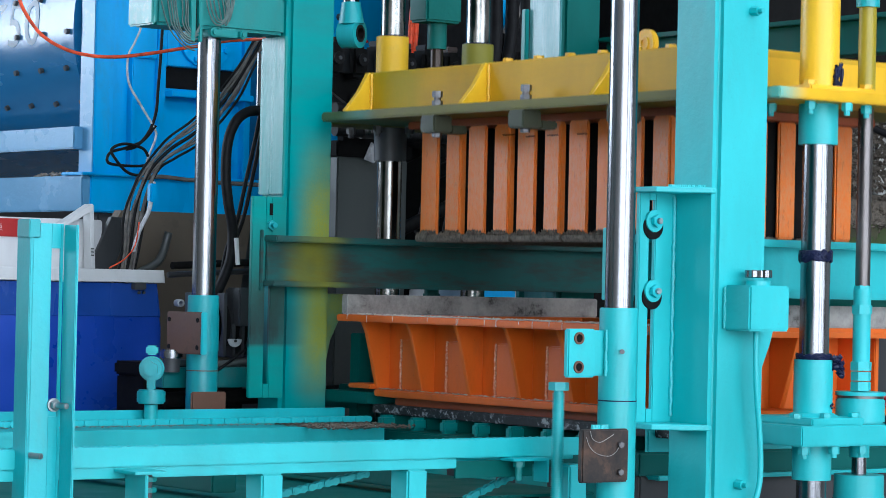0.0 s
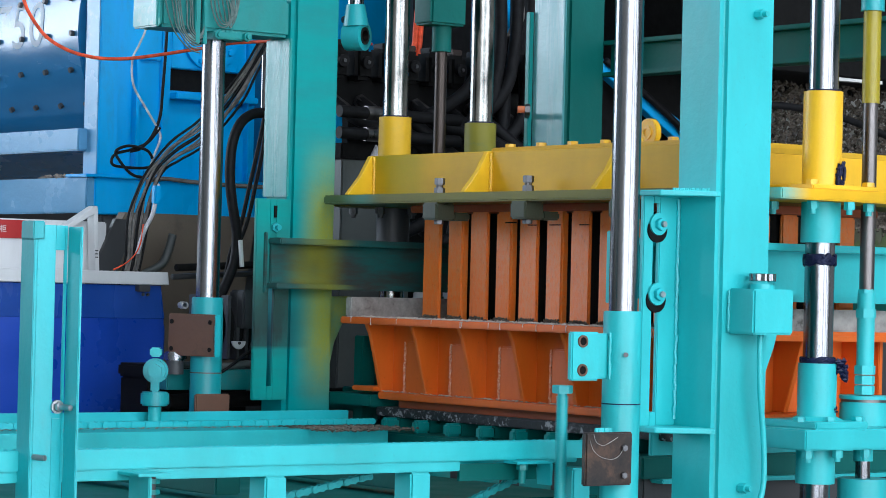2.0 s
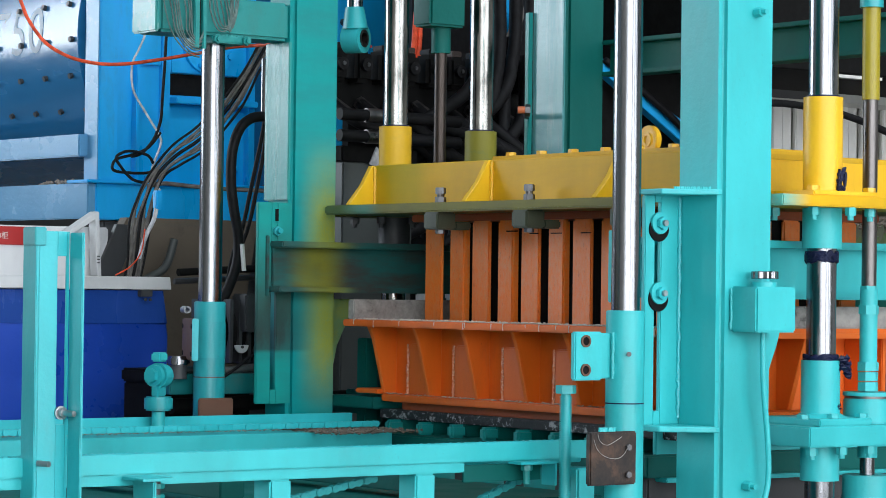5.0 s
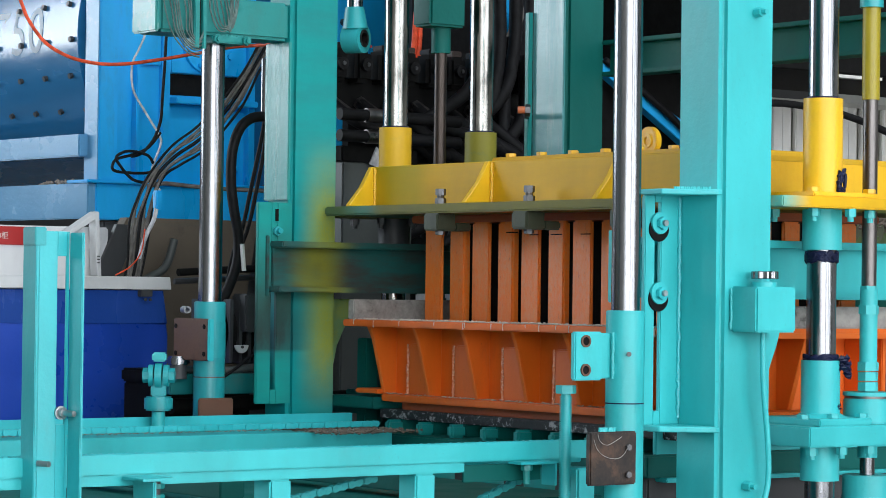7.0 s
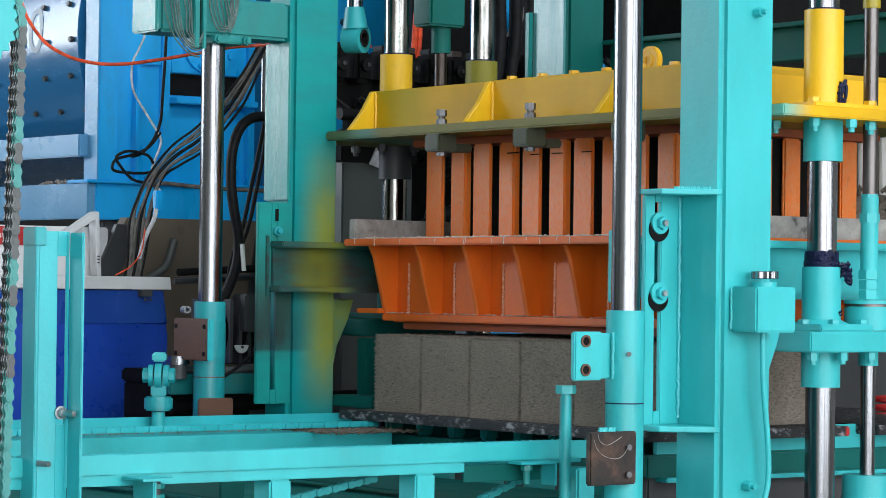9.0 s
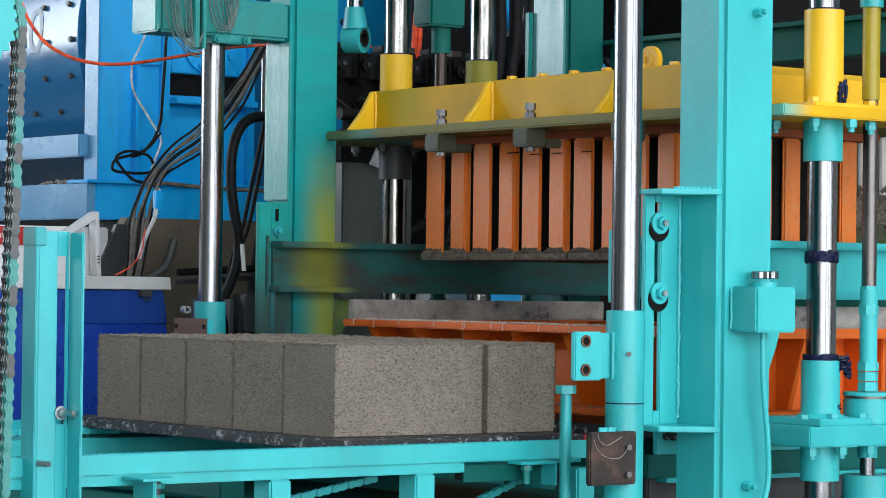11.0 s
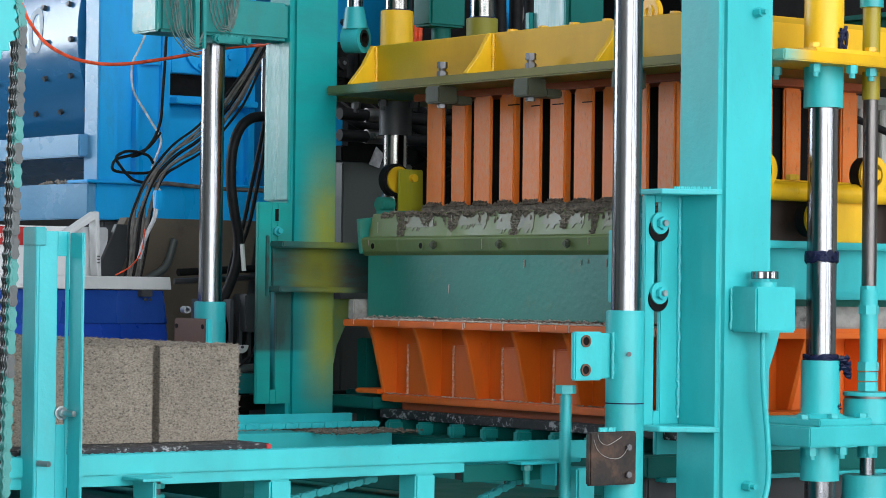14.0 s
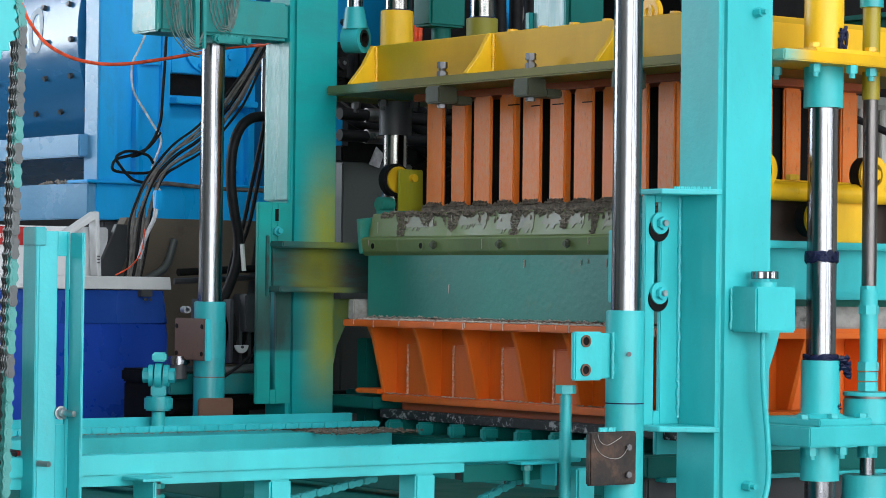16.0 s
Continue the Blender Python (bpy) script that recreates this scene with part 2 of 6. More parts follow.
RUBBER_GREY = rubber("grey_cable_sheath", (0.15, 0.14, 0.13))
RAG = rubber("dark_blue_plastic_wrap", (0.012, 0.016, 0.05), 0.3)
ORANGE_HOSE = rubber("orange_plastic_tube", (0.78, 0.10, 0.04), 0.35)
WHITE_WIRE = rubber("white_wire", (0.6, 0.6, 0.63), 0.5)
GREEN_WIRE = rubber("grey_green_wire", (0.11, 0.16, 0.15), 0.5)
# Near black for bores, ink lines, and gaps and back parts in shade.
INK = rubber("near_black", (0.006, 0.006, 0.006), 0.8)
CONCRETE = grainy("moist_concrete", [(0.365, (0.040, 0.033, 0.026)), (0.435, (0.20, 0.170, 0.135)), (0.66, (0.36, 0.312, 0.25))], 290, 0.006, 0.17)
MORTAR = grainy("cement_crumbs", [(0.35, (0.22, 0.18, 0.14)), (0.6, (0.46, 0.40, 0.35))], 90, 0.004)
CEMENT_PALE = grainy("pale_dried_cement", [(0.35, (0.40, 0.37, 0.33)), (0.6, (0.68, 0.64, 0.58))], 90, 0.002)
MORTAR_DARK = grainy("wet_cement_crust", [(0.35, (0.06, 0.05, 0.04)), (0.6, (0.20, 0.17, 0.135))], 90, 0.004)
BOARD = grainy("black_flecked_board", [(0.46, (0.010, 0.010, 0.012)), (0.555, (0.020, 0.020, 0.024)), (0.61, (0.34, 0.34, 0.35))], 48, 0.002, rough=0.6)
HALL_WALL = paint("hall_wall_sheet", (0.55, 0.54, 0.50), 0.6, amount=0.3)
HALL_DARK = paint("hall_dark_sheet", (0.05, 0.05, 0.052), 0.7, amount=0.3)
FLOOR = grainy("concrete_floor", [(0.35, (0.14, 0.13, 0.12)), (0.65, (0.26, 0.245, 0.225))], 12, 0.003)
ROOF = paint("roof_sheet", (0.30, 0.31, 0.32), 0.6)
DRUM = paint("blue_drum_paint", (0.018, 0.15, 0.34), 0.20, (0.06, 0.18, 0.32), 0.4, stretch=(1, 0.25, 1), coat=0.5)


# ---------------------------------------------------------------- mesh helpers
ORIGIN = {}


def thing(name, at, label, category, group="", kind=""):
    ob = new(name)
    ob.location = at
    ob.empty_display_size = 0.1
    ORIGIN[ob.name] = Vector(at)
    return tagged(ob, label, category, group, kind)


def part(name, bm, material, parent, label=""):
    """Links a bmesh built in world coordinates as one mesh under a thing or a part."""
    me = bpy.data.meshes.new(name)
    bmesh.ops.recalc_face_normals(bm, faces=bm.faces)
    at = ORIGIN[parent.name] if parent else Vector((0, 0, 0))
    bmesh.ops.translate(bm, verts=bm.verts, vec=-at)
    bm.to_mesh(me)
    bm.free()
    me.materials.append(material)
    ob = new(name, me)
    if parent:
        ob.parent = parent
    ORIGIN[ob.name] = at
    return tagged(ob, label, kind="stuff" if name in LOOSE else "")


LOOSE = {"weld_bead", "crumbs", "cement_spill", "plate_crumbs", "flange_dust", "shoe_crumbs", "top_crumbs", "rim_crust", "smear", "foot_crust", "mortar_heap", "cement_drips", "clods", "cement_film", "mix_crumbs", "crust"}


def solo(name, bm, material, label, category="", group="", kind=""):
    """A thing of one mesh; its origin is the lowest middle of its mesh."""
    xs = [v.co for v in bm.verts]
    at = Vector((sum(v.x for v in xs) / len(xs), sum(v.y for v in xs) / len(xs), min(v.z for v in xs)))
    bmesh.ops.translate(bm, verts=bm.verts, vec=-at)
    me = bpy.data.meshes.new(name)
    bmesh.ops.recalc_face_normals(bm, faces=bm.faces)
    bm.to_mesh(me)
    bm.free()
    me.materials.append(material)
    ob = new(name, me)
    ob.location = at
    ORIGIN[ob.name] = at
    return tagged(ob, label, category, group, kind)


def box(x0, x1, y0, y1, z0, z1, bev=0.003, bm=None, seg=2):
    own = bmesh.new()
    bmesh.ops.create_cube(own, size=1)
    for v in own.verts:
        v.co = Vector(((x0 + x1) / 2 + v.co.x * (x1 - x0), (y0 + y1) / 2 + v.co.y * (y1 - y0), (z0 + z1) / 2 + v.co.z * (z1 - z0)))
    if bev:
        bmesh.ops.bevel(own, geom=own.edges[:], offset=bev, segments=seg, affect="EDGES", clamp_overlap=True)
    return join(bm, own)


def join(bm, own):
    if bm is None:
        return own
    me = bpy.data.meshes.new("tmp")
    own.to_mesh(me)
    own.free()
    bm.from_mesh(me)
    bpy.data.meshes.remove(me)
    return bm


def rounded(own, seg):
    """Smooth round sides, crisp rims."""
    own.normal_update()
    for f in own.faces:
        f.smooth = seg > 8
    for e in own.edges:
        e.smooth = e.calc_face_angle(0) < 0.5
    return own


def cyl(p0, p1, r, seg=28, bm=None, r2=None, bev=0.0):
    own = bmesh.new()
    p0, p1 = Vector(p0), Vector(p1)
    d = p1 - p0
    bmesh.ops.create_cone(own, cap_ends=True, segments=seg, radius1=r, radius2=r if r2 is None else r2, depth=d.length)
    if bev:
        rim = [e for e in own.edges if abs(e.verts[0].co.z - e.verts[1].co.z) < 1e-6]
        bmesh.ops.bevel(own, geom=rim, offset=bev, segments=2, affect="EDGES", clamp_overlap=True)
    m = Matrix.Translation((p0 + p1) / 2) @ d.to_track_quat("Z", "Y").to_matrix().to_4x4()
    bmesh.ops.transform(own, matrix=m, verts=own.verts)
    return join(bm, rounded(own, seg))


def ring(p0, p1, r, hole, seg=28, bm=None):
    own = bmesh.new()
    p0, p1 = Vector(p0), Vector(p1)
    d = p1 - p0
    q = d.to_track_quat("Z", "Y").to_matrix()
    rows = []
    for rad, at in ((hole, p0), (r, p0), (r, p1), (hole, p1)):
        rows.append([own.verts.new(at + q @ Vector((rad * math.cos(2 * math.pi * i / seg), rad * math.sin(2 * math.pi * i / seg), 0))) for i in range(seg)])
    for a, b in ((0, 1), (1, 2), (2, 3), (3, 0)):
        for i in range(seg):
            own.faces.new((rows[a][i], rows[a][(i + 1) % seg], rows[b][(i + 1) % seg], rows[b][i]))
    bmesh.ops.recalc_face_normals(own, faces=own.faces)
    return join(bm, rounded(own, seg))


def prism(pts, axis, a, b, bev=0.002, bm=None):
    """An outline of 2D points in the plane across an axis, pulled from a to b along it."""
    own = bmesh.new()
    put = {"x": lambda p, s: (s, p[0], p[1]), "y": lambda p, s: (p[0], s, p[1]), "z": lambda p, s: (p[0], p[1], s)}[axis]
    lo, hi = [own.verts.new(put(p, a)) for p in pts], [own.verts.new(put(p, b)) for p in pts]
    own.faces.new(lo), own.faces.new(hi)
    k = len(pts)
    for i in range(k):
        own.faces.new((lo[i], lo[(i + 1) % k], hi[(i + 1) % k], hi[i]))
    if bev:
        bmesh.ops.recalc_face_normals(own, faces=own.faces)
        bmesh.ops.bevel(own, geom=own.edges[:], offset=bev, segments=1, affect="EDGES", clamp_overlap=True)
    return join(bm, own)


def tube(pts, r, seg=10, bm=None, fine=8):
    """A round cable or hose on a smooth line through the points."""
    ps = [Vector(p) for p in pts]
    line = []
    for i in range(len(ps) - 1):
        a, b, c, d = ps[max(i - 1, 0)], ps[i], ps[i + 1], ps[min(i + 2, len(ps) - 1)]
        for s in range(fine):
            t = s / fine
            line.append(0.5 * (2 * b + (c - a) * t + (2 * a - 5 * b + 4 * c - d) * t * t + (3 * b - a - 3 * c + d) * t ** 3))
    line.append(ps[-1])
    own = bmesh.new()
    rows = []
    for i, p in enumerate(line):
        d = (line[min(i + 1, len(line) - 1)] - line[max(i - 1, 0)]).normalized()
        s = d.cross(Vector((0.31, 0.2, 0.93)))
        s = (s if s.length > 0.05 else d.cross(Vector((1, 0, 0)))).normalized()
        u = d.cross(s)
        rows.append([own.verts.new(p + r * (math.cos(2 * math.pi * k / seg) * s + math.sin(2 * math.pi * k / seg) * u)) for k in range(seg)])
    for a, b in zip(rows, rows[1:]):
        for k in range(seg):
            own.faces.new((a[k], a[(k + 1) % seg], b[(k + 1) % seg], b[k])).smooth = True
    own.faces.new(rows[0]), own.faces.new(rows[-1])
    return join(bm, own)


def clumps(count, lo, hi, size, seed, bm=None, flat=0.6):
    """Loose crumbs scattered in a box."""
    rnd = random.Random(seed)
    own = bm if bm is not None else bmesh.new()
    verts = []
    for _ in range(count):
        c = Vector([rnd.uniform(a, b) for a, b in zip(lo, hi)])
        s = rnd.uniform(0.4, 1.0) * size
        q = [own.verts.new(c + Vector((dx * s * rnd.uniform(0.6, 1.2), dy * s * rnd.uniform(0.6, 1.2), dz * s * flat * rnd.uniform(0.6, 1.2))))
             for dx, dy, dz in ((1, 0, 0), (-1, 0, 0), (0, 1, 0), (0, -1, 0), (0, 0, 1), (0, 0, -1))]
        for i, j, k in ((0, 2, 4), (2, 1, 4), (1, 3, 4), (3, 0, 4), (2, 0, 5), (1, 2, 5), (3, 1, 5), (0, 3, 5)):
            own.faces.new((q[i], q[j], q[k]))
    return own


def hex_bolt(p, axis, r, head, shank=0.0, bm=None):
    """A hexagon head at p standing along axis, with a stub of thread."""
    p, d = Vector(p), Vector(axis).normalized()
    bm = cyl(p, p + d * head, r, 6, bm, bev=0.001)
    if shank:
        bm = cyl(p + d * head, p + d * (head + shank), r * 0.55, 12, bm)
    return bm


def weld(p0, p1, r, seed, bm=None):
    """A lumpy weld bead between two points."""
    rnd = random.Random(seed)
    p0, p1 = Vector(p0), Vector(p1)
    k = max(int((p1 - p0).length / (r * 1.15)), 3)
    pts = [p0.lerp(p1, i / k) + Vector((rnd.uniform(-1, 1), rnd.uniform(-1, 1), 0)) * r * 0.22 for i in range(k + 1)]
    own = bm if bm is not None else bmesh.new()
    for p in pts:
        own = cyl(p - Vector((0, 0, r * 0.9)), p + Vector((0, 0, r * 0.9)), r * rnd.uniform(0.7, 1.1), 7, own, r2=r * rnd.uniform(0.5, 1.0))
    return own


# ---------------------------------------------------------------- hall
solo("floor", box(-10, 9, -9, 9, -0.1, 0, 0), FLOOR, "grey dusty concrete hall floor", "floor", kind="structure")
for n, (x0, x1, z0) in zip(("wall_back_1", "wall_back_2", "wall_back_3"), ((-1.65, 9, 0), (-10, -6.35, 0), (-6.35, -1.65, 4.85))):
    solo(n, box(x0, x1, 7.6, 7.8, z0, 6.6, 0), HALL_DARK, "dim sheet wall at the back of the hall round the gate", "wall", kind="structure")
# Unseen low wall, added to cut the gate's level glare.
solo("glare_wall_low", box(-6.35, -1.65, 7.6, 7.8, 0, 1.80, 0), HALL_DARK, "added unseen low wall that keeps gate glare off the machine", "wall", kind="structure")
# Unseen wall, made pale as a reflector for the rods' right sides.
solo("wall_side", box(8.8, 9, -9, 7.6, 0, 6.6, 0), HALL_WALL, "unseen end wall of the hall, pale to brighten the chrome's reflections", "wall", kind="structure")
solo("wall_gate_side", box(-10, -9.8, -9, 1.6, 0, 6.6, 0), HALL_WALL, "pale sheet wall beside the gate", "wall", kind="structure")
# Roof left open above the added fill lamp.
roof = box(-10, 9, -9, -3.45, 6.6, 6.7, 0)
box(-10, 9, -1.70, 7.8, 6.6, 6.7, 0, roof)
box(-10, -1.95, -3.45, -1.70, 6.6, 6.7, 0, roof)
box(3.15, 9, -3.45, -1.70, 6.6, 6.7, 0, roof)
solo("ceiling", roof, ROOF, "grey sheet hall roof with an opening added for the top fill", "ceiling", kind="structure")

# Unseen piers, added to break the lamp's reflection in the chrome into bands.
for n, (x, w) in enumerate(((-7.6, 0.9), (-4.2, 0.5), (-0.9, 0.8), (1.8, 0.5), (4.2, 1.0))):
    solo("chrome_streak_pier_%d" % (n + 1), box(x - w / 2, x + w / 2, -8.6, -8.35, 0, 6.6, 0), HALL_WALL, "added unseen pier that puts dark bands in the chrome's reflections", "wall", kind="structure")


# ---------------------------------------------------------------- machine frame
def column(name, x0, y0, mat, label, z1=2.6, w=0.15, d=0.135):
    col = thing(name, (x0 + w / 2, y0 + d / 2, 0), label, "column", "machine columns")
    part("tube", box(x0, x0 + w, y0, y0 + d, 0.02, z1, 0.013, None, 7), mat, col)
    part("base_plate", box(x0 - 0.06, x0 + w + 0.06, y0 - 0.06, y0 + d + 0.06, 0, 0.02), mat, col)
    return col


def slot_plate(x0, x1, y, z0, z1, sx, s0, s1):
    """An upright plate with a long slot."""
    bm = box(x0, sx - 0.008, y, y + 0.012, z0, z1, 0.002)
    box(sx + 0.008, x1, y, y + 0.012, z0, z1, 0.002, bm)
    box(sx - 0.008, sx + 0.008, y, y + 0.012, s1, z1, 0, bm)
    return box(sx - 0.008, sx + 0.008, y, y + 0.012, z0, s0, 0, bm)


near_col = column("machine_column", 0.111, -0.865, TEAL, "bright teal painted square steel column with slotted bracket", w=0.1535, d=0.141)
part("slot_plate", slot_plate(0.012, 0.111, -0.742, 0.772, 1.250, 0.048, 0.80, 1.236), TEAL, near_col)
part("upper_shelf", prism([(0.004, -0.735), (0.004, -0.80), (0.10, -0.868), (0.111, -0.868), (0.111, -0.735)], "z", 1.250, 1.262), TEAL, near_col)
part("lower_shelf", prism([(0.004, -0.735), (0.004, -0.80), (0.10, -0.868), (0.111, -0.868), (0.111, -0.735)], "z", 0.760, 0.772), TEAL, near_col)
part("weld_bead", weld((0.106, -0.744, 0.79), (0.106, -0.744, 1.24), 0.0050, 5), TEAL_WORN, near_col)
part("weld_bead", weld((0.040, -0.802, 1.264), (0.095, -0.846, 1.264), 0.0035, 6), TEAL, near_col)
for z in (1.192, 1.046):
    b = part("washer", cyl((0.048, -0.744, z), (0.048, -0.750, z), 0.023, 24), TEAL, near_col)
    part("nut", hex_bolt((0.048, -0.750, z), (0, -1, 0), 0.0135, 0.011), TEAL_WORN, b)
    part("stud", cyl((0.048, -0.761, z), (0.048, -0.769, z), 0.0065, 12, bev=0.001), ZINC, b)
    # Near-black ring centred a little below the washer.
    part("low_dark_ring", ring((0.048, -0.741, z - 0.012), (0.048, -0.746, z - 0.012), 0.0265, 0.012, 20), INK, near_col)
for z, x in ((1.634, 0.203), (0.648, 0.185)):
    part("bolt", hex_bolt((x, -0.865, z), (0, -1, 0), 0.0105, 0.022, 0.012), TEAL, near_col)
part("gusset", prism([(0.2645, 0.60), (0.2645, 0.99), (0.335, 0.99), (0.32, 0.94), (0.285, 0.86), (0.270, 0.78)], "y", -0.82, -0.806), TEAL, near_col)

far_col = column("machine_column", 0.111, 0.73, SPRAYED, "teal square steel column with yellow-green overspray", w=0.147, d=0.117)
part("slot_plate", slot_plate(0.005, 0.108, 0.716, 0.755, 1.262, 0.055, 0.79, 1.06), SPRAYED_PLATE, far_col)
part("gusset", prism([(0.258, 0.60), (0.258, 1.02), (0.35, 1.02), (0.335, 0.97), (0.300, 0.90), (0.278, 0.80)], "y", 0.785, 0.80), SPRAYED, far_col)
part("slot", box(0.056, 0.064, 0.712, 0.716, 1.215, 1.245, 0), INK, far_col)
part("nut", hex_bolt((0.060, 0.716, 1.190), (0, -1, 0), 0.0125, 0.010, 0.012), TEAL_DIM, far_col)
# Added plate: pale streaks paint the gate's reflection on the column's left side.
part("sheen_face", box(0.103, 0.111, 0.732, 0.843, 1.27, 1.672, 0.002), paint("teal_paint_sheen_streaks", (0.040, 0.30, 0.28), 0.28, (0.40, 0.52, 0.50), 0.6, stretch=(5, 5, 0.2)), far_col, "added teal plate with the column's sheen painted in pale streaks")

rear_col = column("machine_column", 1.015, 0.73, TEAL_DARK, "dark green steel rear column with pale sheen painted on one face", w=0.14, d=0.16)
# Same painted sheen on the rear column's left side.
part("sheen_face", box(1.007, 1.015, 0.735, 0.868, 1.0, 2.6, 0.002), paint("teal_grey_paint_sheen", (0.09, 0.29, 0.31), 0.24, (0.42, 0.52, 0.54), 0.7, stretch=(1.6, 1.6, 0.16)), rear_col, "added face plate with pale sheen in its colour")
part("edge_strip", box(0.992, 1.007, 0.868, 0.886, 1.0, 1.82, 0.002), TEAL_MID, rear_col)
lug = part("pin", hex_bolt((0.880, 0.742, 1.537), (0.8, -0.6, 0), 0.016, 0.014), STEEL, rear_col)
part("pin_arm", cyl((0.889, 0.742, 1.537), (1.012, 0.898, 1.531), 0.008, 12), GREY_DARK, rear_col)
part("cap", cyl((0.864, 0.754, 1.537), (0.880, 0.742, 1.537), 0.010, 14), paint("copper_cap", (0.45, 0.12, 0.04), 0.4), rear_col)

beam = thing("rear_cross_beam", (1.15, 0, 1.65), "dark green rolled steel beam across the machine's back", "beam")
part("web", box(1.17, 1.185, -2.2, 0.73, 1.655, 1.73, 0.002), TEAL_DARK, beam)
part("top_flange", box(1.14, 1.21, -2.2, 0.73, 1.73, 1.742, 0.002), TEAL_DARK, beam)
part("bottom_flange", box(1.14, 1.21, -2.2, 0.73, 1.643, 1.655, 0.002), TEAL_DARK, beam)

tb = thing("top_arm", (-0.1, 0.80, 1.66), "teal box-section arm holding a guide rod", "beam")
part("tube", box(-0.271, 0.111, 0.745, 0.862, 1.674, 1.77, 0.008), TEAL_MID, tb)
# Pale speckle in the cap's colour imitates glints of the gate light.
part("end_cap", box(-0.283, -0.271, 0.745, 0.862, 1.674, 1.77, 0.004), paint("teal_with_glints", (0.05, 0.33, 0.31), 0.28, (0.50, 0.56, 0.54), 0.7, stretch=(1, 1, 1)), tb, "end cap with pale glints in its colour")
part("flange_plate", box(-0.128, -0.022, 0.730, 0.865, 1.655, 1.673, 0.003), TEAL_MID, tb)
part("weld_bead", weld((-0.10, 0.740, 1.674), (-0.045, 0.740, 1.674), 0.004, 17), TEAL_MID, tb)
for x in (-0.118, -0.032):
    part("bolt", hex_bolt((x, 0.730, 1.664), (0, -1, 0), 0.0125, 0.012, 0.006), TEAL_MID, tb)
tray = part("cable_tray", box(-0.185, -0.170, 0.722, 0.745, 1.637, 2.0, 0.002), TEAL_MID, tb)
part("tray_side", box(-0.161, -0.150, 0.722, 0.745, 1.637, 2.0, 0.002), TEAL_MID, tray)
part("tray_groove", box(-0.170, -0.161, 0.734, 0.745, 1.637, 2.0, 0), INK, tray)
wires = thing("wire_bundle", (-0.19, 0.728, 1.6), "loops of thin grey-green wires on the cable tray", "cable")
rnd = random.Random(21)
for i in range(8):
    o, s = i * 0.010, rnd.uniform(-0.008, 0.008)
    part("wire", tube([(-0.275 + o * 1.1, 0.733, 1.80), (-0.262 + o + s, 0.728, 1.73), (-0.245 + o * 0.8, 0.726, 1.672 + s), (-0.205 + o * 0.5, 0.724, 1.625 + o * 0.5), (-0.170 + o * 0.2, 0.724, 1.615 + o)], 0.0020, 7), GREEN_WIRE, wires)
for i in range(6):
    o, s = i * 0.008, rnd.uniform(-0.010, 0.010)
    part("wire", tube([(-0.140 + o, 0.73, 1.80), (-0.138 + o * 1.5, 0.724, 1.73 + s), (-0.115 + o, 0.722, 1.685 - s), (-0.085 + o * 0.6, 0.722, 1.70 + o), (-0.075 + o * 0.8 + s, 0.73, 1.80)], 0.0020, 7), GREEN_WIRE, wires)


def guide_post(x, y, label, sleeve_mat):
    """Chromed post in a painted foot sleeve."""
    g = thing("guide_post", (x, y, 0), label, "guide post", "front guide posts")
    part("rod", cyl((x, y, 0.9), (x, y, 1.658 if y > 0 else 2.5), 0.0295, 40), CHROME, g)
    s = part("sleeve", cyl((x, y, 0.02), (x, y, 1.010), 0.0395, 40, bev=0.002), sleeve_mat, g)
    part("collar_line", ring((x, y, 0.820), (x, y, 0.8225), 0.0402, 0.036, 40), RAG if y < 0 else RUST, s)
    part("foot", box(x - 0.08, x + 0.08, y - 0.08, y + 0.08, 0, 0.02), sleeve_mat, g)
    return g


near_post = guide_post(-0.085, -0.794, "chromed steel rod in a teal foot sleeve", TEAL)
far_post = guide_post(-0.085, 0.794, "chromed steel rod in a teal sleeve behind the conveyor", TEAL_DIM)
part("grease_nipple", cyl((-0.105, -0.829, 0.922), (-0.112, -0.838, 0.922), 0.005, 10), STEEL, near_post)
# two-hole lug and rusty clamp plate on the near sleeve
lg = part("lug_plate", box(-0.231, -0.158, -0.81, -0.795, 0.869, 0.967, 0.003), TEAL, near_post)
part("lug_web", box(-0.158, -0.118, -0.800, -0.785, 0.872, 0.964, 0.003), TEAL, near_post)
part("weld_bead", weld((-0.128, -0.806, 0.875), (-0.128, -0.806, 0.962), 0.004, 34), TEAL, near_post)
for z in (0.948, 0.890):
    part("bush", ring((-0.204, -0.808, z), (-0.204, -0.8135, z), 0.0125, 0.0085, 20), RUST, lg)
    part("hole", cyl((-0.204, -0.808, z), (-0.204, -0.8115, z), 0.0085, 18), INK, lg)
pl = part("clamp_plate", box(-0.222, -0.099, -0.850, -0.835, 0.660, 0.767, 0.003), MILL_SCALE, near_post, "rusty square clamp plate")
for z in (0.735, 0.68):
    part("bolt", hex_bolt((-0.123, -0.850, z), (-0.25, -0.95, 0), 0.0068, 0.009), STEEL, pl)
part("string", tube([(-0.214, -0.852, 0.752), (-0.205, -0.853, 0.732), (-0.185, -0.853, 0.718), (-0.155, -0.853, 0.713), (-0.135, -0.853, 0.722), (-0.124, -0.853, 0.740)], 0.0006, 5), STEEL_DULL, pl)
part("string", tube([(-0.205, -0.853, 0.764), (-0.198, -0.853, 0.748), (-0.180, -0.853, 0.741), (-0.160, -0.853, 0.748), (-0.142, -0.853, 0.757)], 0.0006, 5), STEEL_DULL, pl)
part("weld_bead", weld((-0.185, -0.838, 0.770), (-0.150, -0.838, 0.770), 0.006, 33), TEAL, pl)
